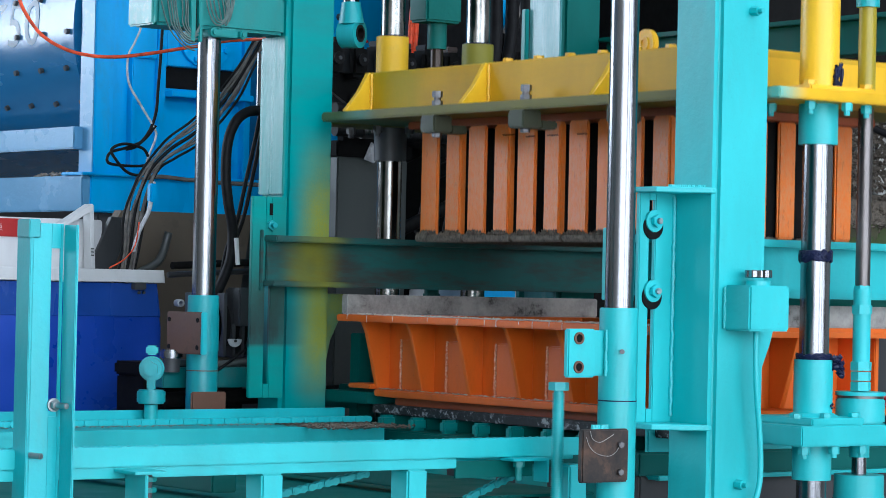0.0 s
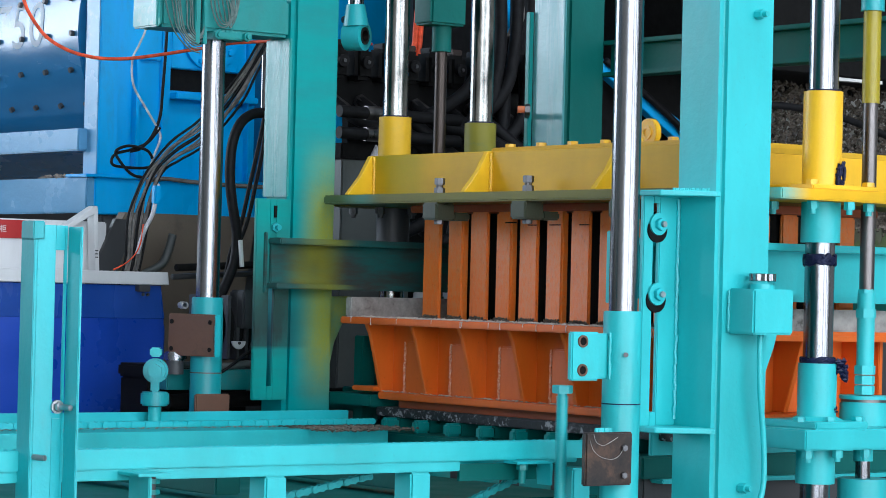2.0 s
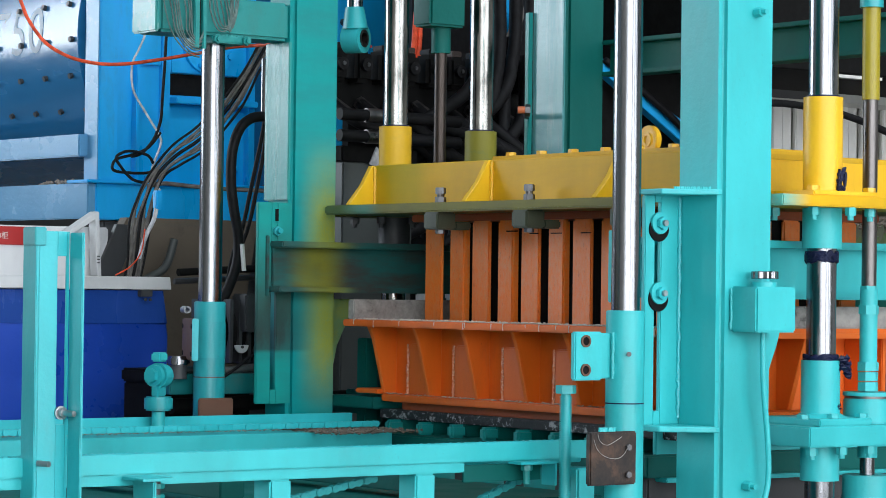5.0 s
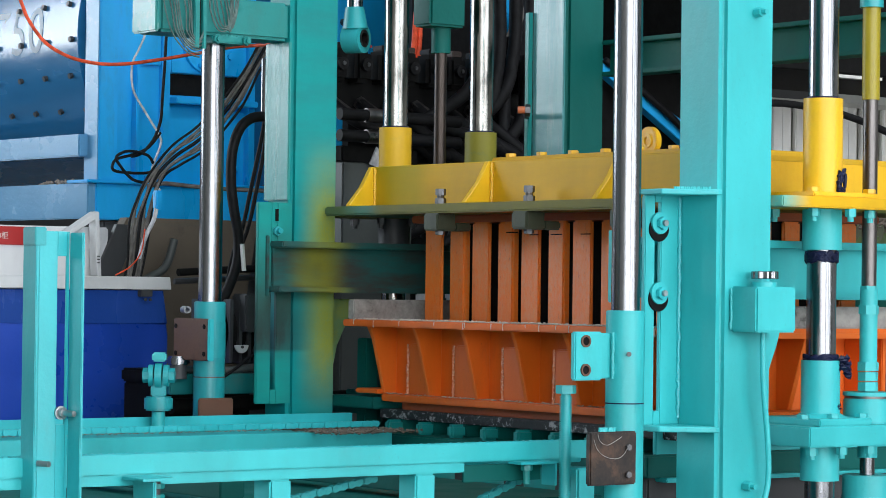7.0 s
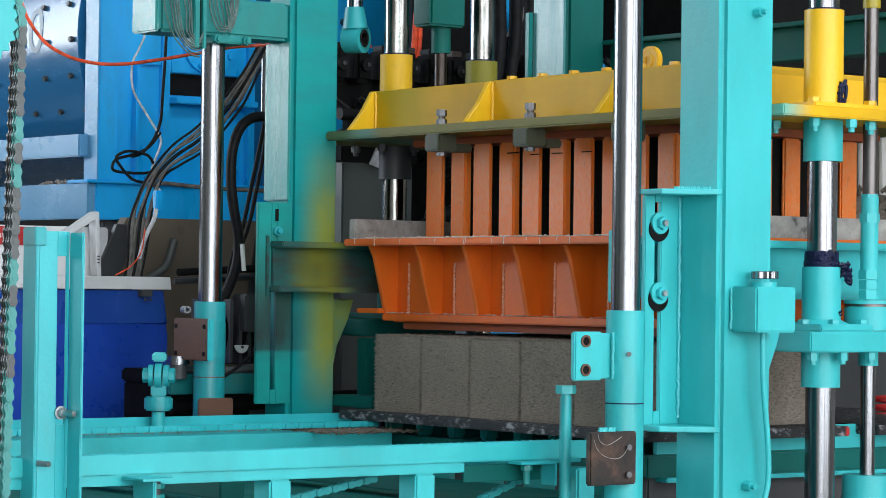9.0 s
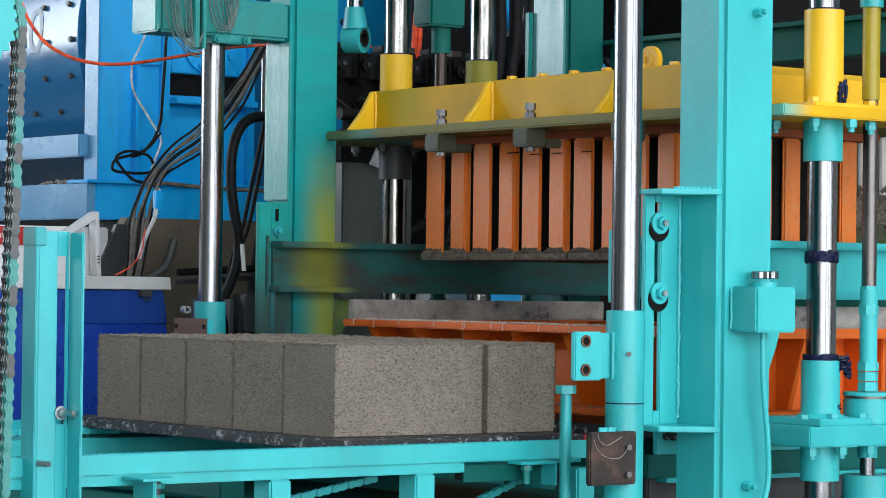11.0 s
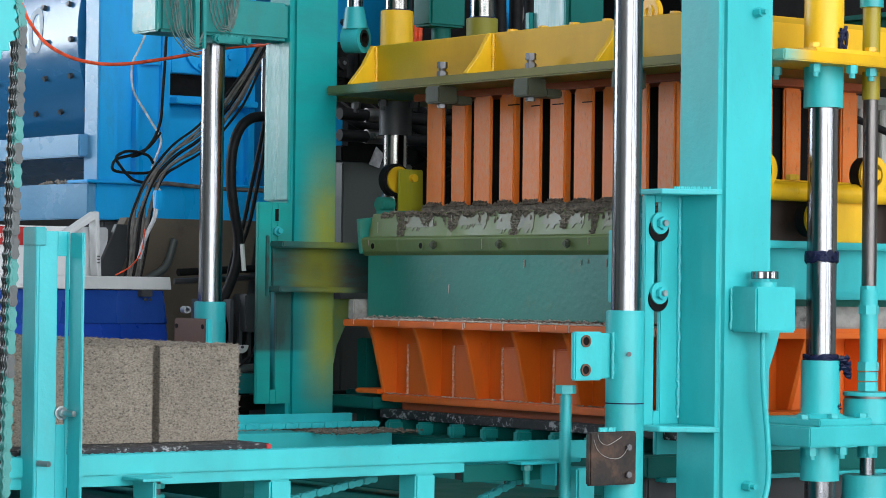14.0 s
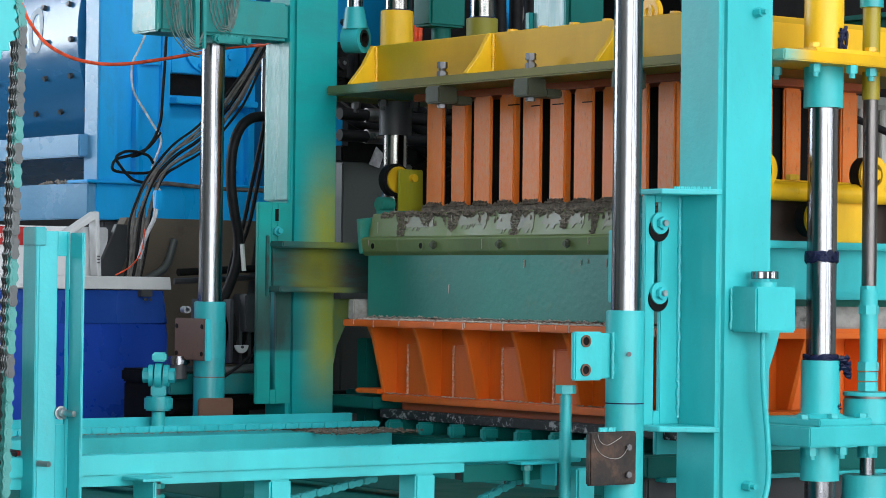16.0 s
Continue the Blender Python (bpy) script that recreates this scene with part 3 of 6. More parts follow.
part("clamp_plate", box(-0.1445, -0.044, 0.742, 0.752, 0.70, 0.770, 0.003), RUST, far_post, "rusty clamp plate low on the sleeve")

# swinging rusty plate turning about the far sleeve
swing = thing("swing_plate", (-0.085, 0.794, 0.858), "rusty brown steel plate swinging on the far sleeve", "plate")
part("plate", box(-0.165, -0.010, 0.738, 0.750, 0.863, 0.968, 0.003), RUST, swing)
part("edge_bar", box(-0.010, -0.002, 0.736, 0.752, 0.863, 0.968, 0.002), TEAL_WORN, swing)
for dx in (-0.152, -0.026):
    for z in (0.880, 0.948):
        part("hole", cyl((dx, 0.739, z), (dx, 0.7365, z), 0.006, 12), INK, swing)
part("hinge_band", ring((-0.085, 0.794, 0.870), (-0.085, 0.794, 0.960), 0.0405, 0.0396, 40), TEAL_DIM, swing)

# ---------------------------------------------------------------- rails of the feed box
for y, mat, label in ((0.66, SPRAYED_RAIL, "teal rolled steel rail with yellow-green overspray"), (-0.70, TEAL, "bright teal rolled steel rail")):
    rail = thing("feed_rail", (1.0, y, 1.04), label, "rail", "feed rails")
    part("web", box(0.045, 2.6, y + 0.045, y + 0.055, 1.05, 1.150, 0.002), mat, rail)
    part("top_flange", box(0.042, 2.6, y, y + 0.095, 1.148, 1.164, 0.003), mat, rail)
    part("bottom_flange", box(0.035, 2.6, y, y + 0.095, 1.036, 1.050, 0.003), mat, rail)
    part("end_plate", box(0.028, 0.035, y + 0.046, y + 0.095, 1.025, 1.178, 0.002), mat, rail)

# ---------------------------------------------------------------- press guides (fixed chromed columns)
for x, y in ((0.48, -0.789), (0.48, 0.789), (0.765, 0.789)):
    g = thing("press_guide", (x, y, 0), "tall chromed press guide column" + (" with blue plastic wrap" if y < 0 else " with oil streaks"), "guide column", "press guide columns")
    part("rod", cyl((x, y, 0), (x, y, 2.6), 0.0325, 40), CHROME if y < 0 else CHROME_OILY, g)
    part("foot", cyl((x, y, 0), (x, y, 0.05), 0.07, 24), TEAL_DARK, g)
    if y < 0:
        wrap = bmesh.new()
        rnd = random.Random(3)
        for i in range(110):
            a = i * 0.157 * 2
            tube([(x + 0.034 * math.cos(a + k * 0.25), y + 0.034 * math.sin(a + k * 0.25), 1.128 + rnd.uniform(-0.012, 0.012)) for k in range(4)], rnd.uniform(0.002, 0.004), 5, wrap, 3)
        part("plastic_wrap", wrap, RAG, g)


# ---------------------------------------------------------------- press head (moves)
head = thing("tamper_press", (0.6, 0, 1.24), "yellow press head with orange tamper bars", "press head")
part("bottom_plate", box(0.205, 1.02, -0.715, 0.715, 1.540, 1.563, 0.004), PRESS_EDGE, head, "olive plate with teal overspray")
part("ear_plate", box(0.268, 1.02, -0.885, -0.715, 1.5395, 1.5635, 0.003), EAR, head, "yellow plate with a teal sprayed corner")
part("ear_plate", box(0.275, 1.02, 0.715, 0.885, 1.5395, 1.5635, 0.003), OLIVE, head)
part("front_web", prism([(0.69, 1.563), (0.625, 1.665), (-0.625, 1.665), (-0.69, 1.563)], "x", 0.285, 0.300), PRESS_WEB, head)
part("back_web", prism([(0.69, 1.563), (0.625, 1.665), (-0.625, 1.665), (-0.69, 1.563)], "x", 0.90, 0.915), YELLOW_DIRTY, head)
part("deck", box(0.30, 0.90, -0.62, 0.62, 1.650, 1.664, 0.002), YELLOW_DIRTY, head)
part("end_web", box(0.36, 0.90, -0.64, -0.625, 1.563, 1.650, 0.002), YELLOW, head)
part("cover_plate", box(0.42, 0.80, -0.50, 0.30, 1.664, 1.684, 0.003), YELLOW_DIRTY, head)
for y in (0.26, 0.14, 0.02, -0.10, -0.22, -0.34):
    part("cover_bolt", hex_bolt((0.45, y, 1.684), (0, 0, 1), 0.013, 0.010), YELLOW, head)
lgd = part("lifting_lug", cyl((0.545, -0.14, 1.715), (0.562, -0.14, 1.715), 0.034, 28, bev=0.002), YELLOW, head)
part("boss", ring((0.541, -0.14, 1.715), (0.545, -0.14, 1.715), 0.017, 0.009, 20), YELLOW, lgd)
for i, y in enumerate((0.615, 0.135, -0.345)):
    gus = part("gusset", prism([(0.285, 1.563), (0.285, 1.664), (0.276, 1.664), (0.246, 1.612), (0.207, 1.566), (0.206, 1.563)], "y", y - 0.008, y + 0.008), YELLOW, head)
    part("weld_bead", weld((0.283, y - 0.011, 1.567), (0.283, y - 0.011, 1.657), 0.0045, 20 + i), YELLOW, gus)
for y in (0.262, -0.08):
    b = part("clamp_bolt", hex_bolt((0.235, y, 1.563), (0, 0, 1), 0.0135, 0.014), STEEL, head)
    part("stud", cyl((0.235, y, 1.577), (0.235, y, 1.590), 0.009, 12), STEEL_BROWN, b)
    part("nut", hex_bolt((0.235, y, 1.584), (0, 0, 1), 0.013, 0.016), STEEL, b)
    c = part("clamp", box(0.205, 0.262, y - 0.028, y + 0.03, 1.498, 1.540, 0.004), CLAMP, head)
    part("toe", box(0.262, 0.312, y - 0.026, y + 0.024, 1.498, 1.518, 0.004), CLAMP, c)
    part("nut", hex_bolt((0.235, y, 1.498), (0, 0, -1), 0.012, 0.010), STEEL, c)
for y in (-0.43,):
    part("clamp", box(0.205, 0.262, y - 0.028, y + 0.03, 1.498, 1.540, 0.004), CLAMP, head)
for y in (-0.52, -0.22):
    part("stop_block", box(0.30, 0.33, y - 0.02, y + 0.02, 1.563, 1.582, 0.003), YELLOW, head)
part("tamper_plate", box(0.345, 0.93, -0.53, 0.53, 1.522, 1.540, 0.003), RED_BROWN, head, "red-brown tamper mounting plate")
for x, y in ((0.48, -0.789), (0.48, 0.789), (0.765, 0.789)):
    s = part("guide_sleeve", ring((x, y, 1.563), (x, y, 1.78), 0.043, 0.0335, 36), YELLOW if y < 0 else (OLIVE if x > 0.7 else YELLOW_DIRTY), head)
    part("flange", box(x - 0.10, x + 0.10, y - 0.075, y + 0.075, 1.563, 1.575, 0.003), YELLOW, s)
    part("seal_wrap", ring((x, y, 1.776), (x, y, 1.784), 0.036, 0.0335, 24), RAG, s)
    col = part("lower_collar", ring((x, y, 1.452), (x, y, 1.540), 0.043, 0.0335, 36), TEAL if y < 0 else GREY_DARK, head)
    for dx, dy in ((-0.085, -0.06), (0.085, -0.06), (-0.085, 0.06), (0.0, -0.085)):
        part("collar_bolt", hex_bolt((x + dx, y + dy, 1.540), (0, 0, -1), 0.0125, 0.018, 0.010), TEAL if y < 0 else GREY_DARK, col)
    for dx in (-0.085, 0.085):
        part("flange_bolt", hex_bolt((x + dx, y - 0.058, 1.575), (0, 0, 1), 0.014, 0.010), YELLOW if y < 0 else YELLOW_DIRTY, s)
# paint-smeared rag on the near sleeve
rag = bmesh.new()
rnd = random.Random(8)
for i in range(9):
    tube([(0.487 + rnd.uniform(-0.01, 0.014), -0.836 + rnd.uniform(-0.004, 0.002), 1.585 + rnd.uniform(-0.02, 0.045)) for _ in range(4)], rnd.uniform(0.002, 0.004), 5, rag, 4)
part("rag", rag, RAG, head, "wad of dark blue plastic")
# tamper bars, two to a block, in four rows, each block with its shoe
for k in range(5):
    top = 0.4805 - 0.1925 * k
    for xr in (0.352, 0.868):
        part("tamper_bar", box(xr, xr + 0.010, top - 0.070, top, 1.252, 1.522, 0.004), ORANGE_DUSTY, head)
        part("tamper_bar", box(xr, xr + 0.022, top - 0.1625, top - 0.1015, 1.252, 1.522, 0.005), ORANGE_DUSTY, head)
    for x0, x1 in ((0.338, 0.712), (0.728, 0.903)):
        bm = box(x0, x1, top - 0.188, top + 0.002, 1.237, 1.256, 0.004)
        shoe = part("tamper_shoe", bm, MORTAR_DARK, head, "cement-caked steel shoe")
for x0 in (0.46, 0.57, 0.66, 0.775, 0.845):
    part("tamper_bar", box(x0, x0 + 0.055, -0.486, -0.474, 1.252, 1.522, 0.004), ORANGE_DUSTY, head)
# Added block, not a press part: paints the shade between the bars.
part("bar_gap_shade", box(0.440, 0.845, -0.470, 0.470, 1.256, 1.522, 0.004), INK, head, "added near-black block for the shade between the tamper bars")
for k in range(5):
    top = 0.4805 - 0.1925 * k
    for y0, y1 in ((top - 0.072, top - 0.002), (top - 0.166, top - 0.098)):
        heap = clumps(120, (0.339, y0, 1.254), (0.353, y1, 1.258), 0.0055, 400 + k * 7 + int(y0 * 100) % 5, None, 0.9)
        clumps(60, (0.341, y0 + 0.006, 1.257), (0.352, y1 - 0.010, 1.265), 0.0050, 470 + k, heap, 0.9)
        part("crust", heap, MORTAR_DARK, head, "dark cement crust on the shoe")
part("ink_mark", box(0.3505, 0.352, 0.105, 0.150, 1.494, 1.497, 0), INK, head)
for y0, y1 in ((0.028, 0.06), (-0.06, -0.02), (-0.165, -0.13)):
    part("ink_mark", box(0.3503, 0.352, y0, y1, 1.488, 1.4905, 0), INK, head)

# ---------------------------------------------------------------- mould (moves)
mould = thing("mould_box", (0.6, 0, 0.745), "orange ribbed steel mould with a dusty top plate", "mould")
top = bmesh.new()
box(0.200, 0.330, -0.62, 0.62, 0.953, 0.970, 0.003, top)
box(0.905, 1.03, -0.62, 0.62, 0.953, 0.970, 0.003, top)
box(0.330, 0.905, 0.490, 0.62, 0.953, 0.970, 0.003, top)
box(0.330, 0.905, -0.62, -0.490, 0.953, 0.970, 0.003, top)
part("top_plate", top, ORANGE, mould)
part("front_wall", box(0.312, 0.326, -0.56, 0.56, 0.762, 0.953, 0.002), ORANGE, mould)
part("back_wall", box(0.910, 0.924, -0.56, 0.56, 0.762, 0.953, 0.002), ORANGE, mould)
part("end_wall", box(0.326, 0.910, 0.492, 0.506, 0.762, 0.953, 0.002), ORANGE, mould)
part("end_wall", box(0.326, 0.910, -0.506, -0.492, 0.762, 0.953, 0.002), ORANGE, mould)
for k in range(1, 5):
    y = 0.482 - 0.1925 * k
    part("divider", box(0.33, 0.905, y - 0.0015, y + 0.0015, 0.80, 0.952, 0), ORANGE, mould)
part("lower_flange", box(0.268, 0.33, -0.56, 0.545, 0.766, 0.784, 0.003), ORANGE, mould)
part("bottom_strip", box(0.300, 0.93, -0.52, 0.50, 0.7455, 0.764, 0.003), RED_BROWN, mould)
part("end_foot", box(0.255, 0.33, 0.545, 0.64, 0.784, 0.796, 0.003), ORANGE, mould)
for k in range(6):
    y = 0.55 - 0.1925 * k + (0.0 if k else -0.005)
    part("rib", prism([(0.312, 0.953), (0.226, 0.953), (0.240, 0.925), (0.276, 0.784), (0.312, 0.784)], "y", y - 0.007, y + 0.007), ORANGE, mould)
    if k < 5:
        bx = part("stiffener", box(0.290, 0.312, y - 0.178, y - 0.085, 0.784, 0.912, 0.004), ORANGE, mould)
        part("weld_bead", weld((0.290, y - 0.083, 0.790), (0.290, y - 0.083, 0.908), 0.0036, 60 + k), WELD, bx)
part("flange_dust", clumps(240, (0.270, -0.55, 0.7845), (0.288, 0.53, 0.787), 0.007, 44, flat=0.3), CEMENT_PALE, mould, "cement dust along the flange")
part("plate_crumbs", clumps(760, (0.202, -0.60, 0.970), (0.236, 0.60, 0.973), 0.006, 45, flat=0.5), CEMENT_PALE, mould, "cement crumbs on the plate edge")
drips = bmesh.new()
rnd = random.Random(12)
for i in range(20):
    y = rnd.uniform(-0.6, 0.6)
    box(0.1990, 0.2015, y - rnd.uniform(0.0004, 0.0011), y + 0.0005, 0.964 - rnd.uniform(0.002, 0.014), 0.969, 0, drips)
tagged(part("cement_drips", drips, CEMENT_PALE, mould), kind="stuff")
# side bars on the plate
part("side_bar", box(0.205, 1.03, 0.578, 0.605, 0.970, 1.020, 0.003), STEEL_DULL, mould, "dull ground steel bar")
part("side_bar", box(0.205, 1.03, -0.605, -0.578, 0.970, 1.020, 0.003), STEEL_DULL, mould, "dull ground steel bar")
# near end: apron, lip and lifting arm
part("end_lip", box(0.25, 1.05, -0.635, -0.60, 0.948, 0.960, 0.002), ORANGE, mould)
part("end_lip", box(0.25, 1.05, -0.62, -0.53, 0.770, 0.784, 0.002), ORANGE, mould)
for x in (0.40, 0.62, 0.84):
    part("end_rib", prism([(-0.506, 0.95), (-0.60, 0.95), (-0.545, 0.784), (-0.506, 0.784)], "x", x, x + 0.014), ORANGE, mould)
for x, y in ((0.48, -0.789), (0.48, 0.789)):
    # Far side takes the shaded teal.
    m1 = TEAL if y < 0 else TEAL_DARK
    s = part("lift_sleeve", ring((x, y, 0.782), (x, y, 0.905), 0.0425, 0.0335, 36), m1, mould)
    part("sleeve_foot", cyl((x, y, 0.782), (x, y, 0.790), 0.060, 32, r2=0.045), m1, s)
    part("flange_top", box(x - 0.08, x + 0.08, y - 0.08, y + 0.10, 0.766, 0.782, 0.003), m1, mould)
    part("lift_arm", box(x - 0.115, x + 0.145, y - 0.085, y + 0.14, 0.722, 0.766, 0.003), m1, mould)
    lo = part("lower_sleeve", ring((x, y, 0.645), (x, y, 0.722), 0.0425, 0.0335, 36), m1, mould)
    for dx in (-0.09, 0.0, 0.085):
        part("nut", hex_bolt((x + dx, y - 0.066, 0.722), (0, 0, -1), 0.0125, 0.018, 0.008), m1, lo)
        part("bolt_head", hex_bolt((x + dx - 0.02, y - 0.060, 0.782), (0, 0, 1), 0.0135, 0.010), m1, s)
    # draw rod with its turnbuckle
    xr, yr = (0.633 if y < 0 else 0.622), y * 0.992
    d = part("draw_rod", cyl((xr, yr, 0.88), (xr, yr, 2.3), 0.0165, 24), STEEL_BROWN if y < 0 else STEEL_BLACK, mould, "oiled steel draw rod")
    if y < 0:
        part("rod_paint", ring((xr, yr, 1.478), (xr, yr, 1.682), 0.0195, 0.0166, 24), paint("worn_olive_yellow", (0.36, 0.29, 0.008), 0.45, (0.10, 0.10, 0.03), 0.6), d)
        part("rod_cap", cyl((xr, yr, 1.682), (xr, yr, 1.82), 0.026, 24), TEAL_DIM, d)
    part("coupling", cyl((xr, yr, 0.89), (xr, yr, 1.060), 0.0195, 24), m1, mould)
    for z, r, h in ((1.052, 0.0195, 0.016), (1.005, 0.023, 0.020), (0.880, 0.024, 0.020), (0.858, 0.023, 0.020), (0.836, 0.023, 0.020)):
        part("hex_nut", hex_bolt((xr, yr, z), (0, 0, 1), r, h), m1, mould)
    part("disc", cyl((xr, yr, 0.826), (xr, yr, 0.834), 0.055, 32), m1, mould)
    part("gasket", cyl((xr, yr, 0.820), (xr, yr, 0.826), 0.051, 32), STEEL_BROWN, mould)
    part("cup", cyl((xr, yr, 0.766), (xr, yr, 0.820), 0.054, 32, bev=0.003), m1, mould)
    part("lower_stud", cyl((xr, yr, 0.690), (xr, yr, 0.722), 0.022, 24), m1, mould)
    if y < 0:
        part("piston_rod", cyl((xr, yr, 0.42), (xr, yr, 0.695), 0.0165, 24), CHROME, mould, "bright piston rod")
part("paint_mark", clumps(14, (0.492, -0.8325, 0.800), (0.500, -0.8300, 0.812), 0.004, 95), RAG, mould, "dark blue paint blot")
wr = bmesh.new()
rnd = random.Random(6)
for i in range(80):
    a = i * 0.5
    tube([(0.48 + 0.036 * math.cos(a + k * 0.3), -0.789 + 0.036 * math.sin(a + k * 0.3), 0.907 + rnd.uniform(-0.008, 0.010)) for k in range(4)], rnd.uniform(0.002, 0.004), 5, wr, 3)
clumps(60, (0.500, -0.834, 0.884), (0.526, -0.820, 0.912), 0.009, 97, wr, 1.0)
clumps(24, (0.516, -0.838, 0.868), (0.530, -0.824, 0.888), 0.008, 98, wr, 1.2)
part("plastic_wrap", wr, RAG, mould, "dark blue plastic wrap")
lift = thing("lift_cylinder", (0.633, -0.783, 0), "teal hydraulic cylinder barrel on the floor", "cylinder")
part("barrel", ring((0.633, -0.783, 0), (0.633, -0.783, 0.652), 0.055, 0.018, 32), TEAL, lift)
part("band", ring((0.633, -0.783, 0.600), (0.633, -0.783, 0.606), 0.0565, 0.054, 32), TEAL, lift)

# ---------------------------------------------------------------- vibrating table and lower frame
# Table and low frame: shade under the mould is in the teal's colour.
vt = thing("vibrating_table", (0.6, 0, 0.5), "dark green vibrating table under the mould", "table")
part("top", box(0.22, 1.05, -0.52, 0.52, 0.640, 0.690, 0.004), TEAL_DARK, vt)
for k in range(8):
    # Bar in shaded teal, tip lighter: light and shade painted part by part.
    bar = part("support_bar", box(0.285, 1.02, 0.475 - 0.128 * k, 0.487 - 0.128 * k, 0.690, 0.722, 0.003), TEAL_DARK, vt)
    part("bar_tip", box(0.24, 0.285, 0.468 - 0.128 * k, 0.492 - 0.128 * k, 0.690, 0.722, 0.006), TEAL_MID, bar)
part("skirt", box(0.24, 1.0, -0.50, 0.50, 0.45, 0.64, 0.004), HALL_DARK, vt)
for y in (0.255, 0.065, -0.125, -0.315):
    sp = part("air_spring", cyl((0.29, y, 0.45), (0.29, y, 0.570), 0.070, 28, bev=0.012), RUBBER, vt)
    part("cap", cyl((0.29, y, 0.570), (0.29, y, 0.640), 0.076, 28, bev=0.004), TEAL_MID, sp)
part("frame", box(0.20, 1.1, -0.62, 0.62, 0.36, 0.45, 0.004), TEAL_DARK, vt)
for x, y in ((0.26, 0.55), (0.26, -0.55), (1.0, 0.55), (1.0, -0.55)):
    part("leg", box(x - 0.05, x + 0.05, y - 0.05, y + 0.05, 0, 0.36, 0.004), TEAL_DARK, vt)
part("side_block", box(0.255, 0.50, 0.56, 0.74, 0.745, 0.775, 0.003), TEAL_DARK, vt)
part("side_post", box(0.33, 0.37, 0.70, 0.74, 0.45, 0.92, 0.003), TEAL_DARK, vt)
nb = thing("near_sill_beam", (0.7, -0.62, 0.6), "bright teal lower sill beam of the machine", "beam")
part("web", box(0.262, 2.4, -0.50, -0.488, 0.64, 0.745, 0.003), TEAL, nb)
part("lip", box(0.262, 2.4, -0.54, -0.488, 0.63, 0.64, 0.003), TEAL, nb)


# ---------------------------------------------------------------- conveyor
conv = thing("conveyor", (-0.9, 0, 0), "bright teal chain conveyor frame", "conveyor")
part("near_rail", box(-2.6, 0.09, -0.605, -0.595, 0.697, 0.7345, 0.002), TEAL, conv)
part("near_rail_top", box(-2.6, 0.0, -0.595, -0.545, 0.700, 0.706, 0.002), TEAL, conv)
part("near_lower_lip", box(-2.6, -0.345, -0.601, -0.56, 0.676, 0.6965, 0.002), TEAL, conv)
part("near_inner_rail", box(-2.6, 0.05, -0.50, -0.49, 0.68, 0.712, 0.002), TEAL, conv)
part("far_guide", box(-2.6, 0.215, 0.592, 0.602, 0.700, 0.735, 0.002), TEAL_WORN, conv)
part("far_guide_foot", box(-2.6, 0.215, 0.545, 0.592, 0.700, 0.706, 0.002), TEAL, conv)
part("far_rail", box(-2.6, 0.20, 0.40, 0.41, 0.655, 0.700, 0.002), TEAL, conv)
part("far_rail_top", box(-2.6, 0.20, 0.41, 0.545, 0.694, 0.700, 0.002), TEAL, conv)
# Low plate and cross beams darkened in colour for shade under the conveyor.
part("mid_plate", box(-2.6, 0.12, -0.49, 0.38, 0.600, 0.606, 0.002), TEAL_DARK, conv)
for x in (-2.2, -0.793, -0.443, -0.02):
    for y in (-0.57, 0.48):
        part("leg", box(x - 0.025, x + 0.025, y - 0.03, y + 0.03, 0, 0.676 if y < 0 else 0.69, 0.004), TEAL if y < 0 else TEAL_DIM, conv)
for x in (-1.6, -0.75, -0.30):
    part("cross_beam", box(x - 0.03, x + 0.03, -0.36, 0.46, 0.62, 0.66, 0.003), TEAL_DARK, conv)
brk = part("bracket", box(-1.150, -1.079, -0.680, -0.603, 0.688, 0.6935, 0.001), TEAL, conv)
part("bracket_web", box(-1.126, -1.119, -0.678, -0.603, 0.55, 0.688, 0.002), TEAL, brk)
part("bracket_back", box(-1.119, -1.079, -0.612, -0.603, 0.55, 0.688, 0.002), TEAL_MID, brk)
for z in (0.672, 0.652):
    part("nut", cyl((-1.098, -0.640, z), (-1.098, -0.640, z + 0.009), 0.016, 6, bev=0.001), TEAL_MID, brk)
part("stud", cyl((-1.098, -0.640, 0.60), (-1.098, -0.640, 0.688), 0.008, 12), GREY_DARK, brk)
br = part("end_bracket", box(-0.232, -0.137, -0.645, -0.600, 0.690, 0.6955, 0.001), TEAL_WORN, conv)
part("bracket_side", box(-0.143, -0.137, -0.645, -0.600, 0.645, 0.690, 0.001), TEAL_WORN, br)
part("bracket_back", box(-0.345, -0.143, -0.598, -0.590, 0.655, 0.690, 0.001), TEAL_DARK, br)
part("bolt_head", hex_bolt((-0.205, -0.628, 0.690), (0, 0, -1), 0.0125, 0.013), TEAL_MID, br)
part("bolt", cyl((-0.205, -0.628, 0.650), (-0.205, -0.628, 0.678), 0.0075, 12), TEAL_MID, br)
part("cement_spill", clumps(700, (-0.05, 0.30, 0.700), (0.22, 0.52, 0.706), 0.007, 47), MORTAR_DARK, conv, "spilt cement crumbs")
part("crumbs", clumps(500, (-1.5, 0.50, 0.700), (0.15, 0.545, 0.703), 0.005, 48, flat=0.4), MORTAR, conv, "cement crumbs")
part("crumbs", clumps(300, (-1.4, -0.54, 0.706), (-0.1, -0.50, 0.708), 0.005, 49, flat=0.4), MORTAR, conv, "cement crumbs")


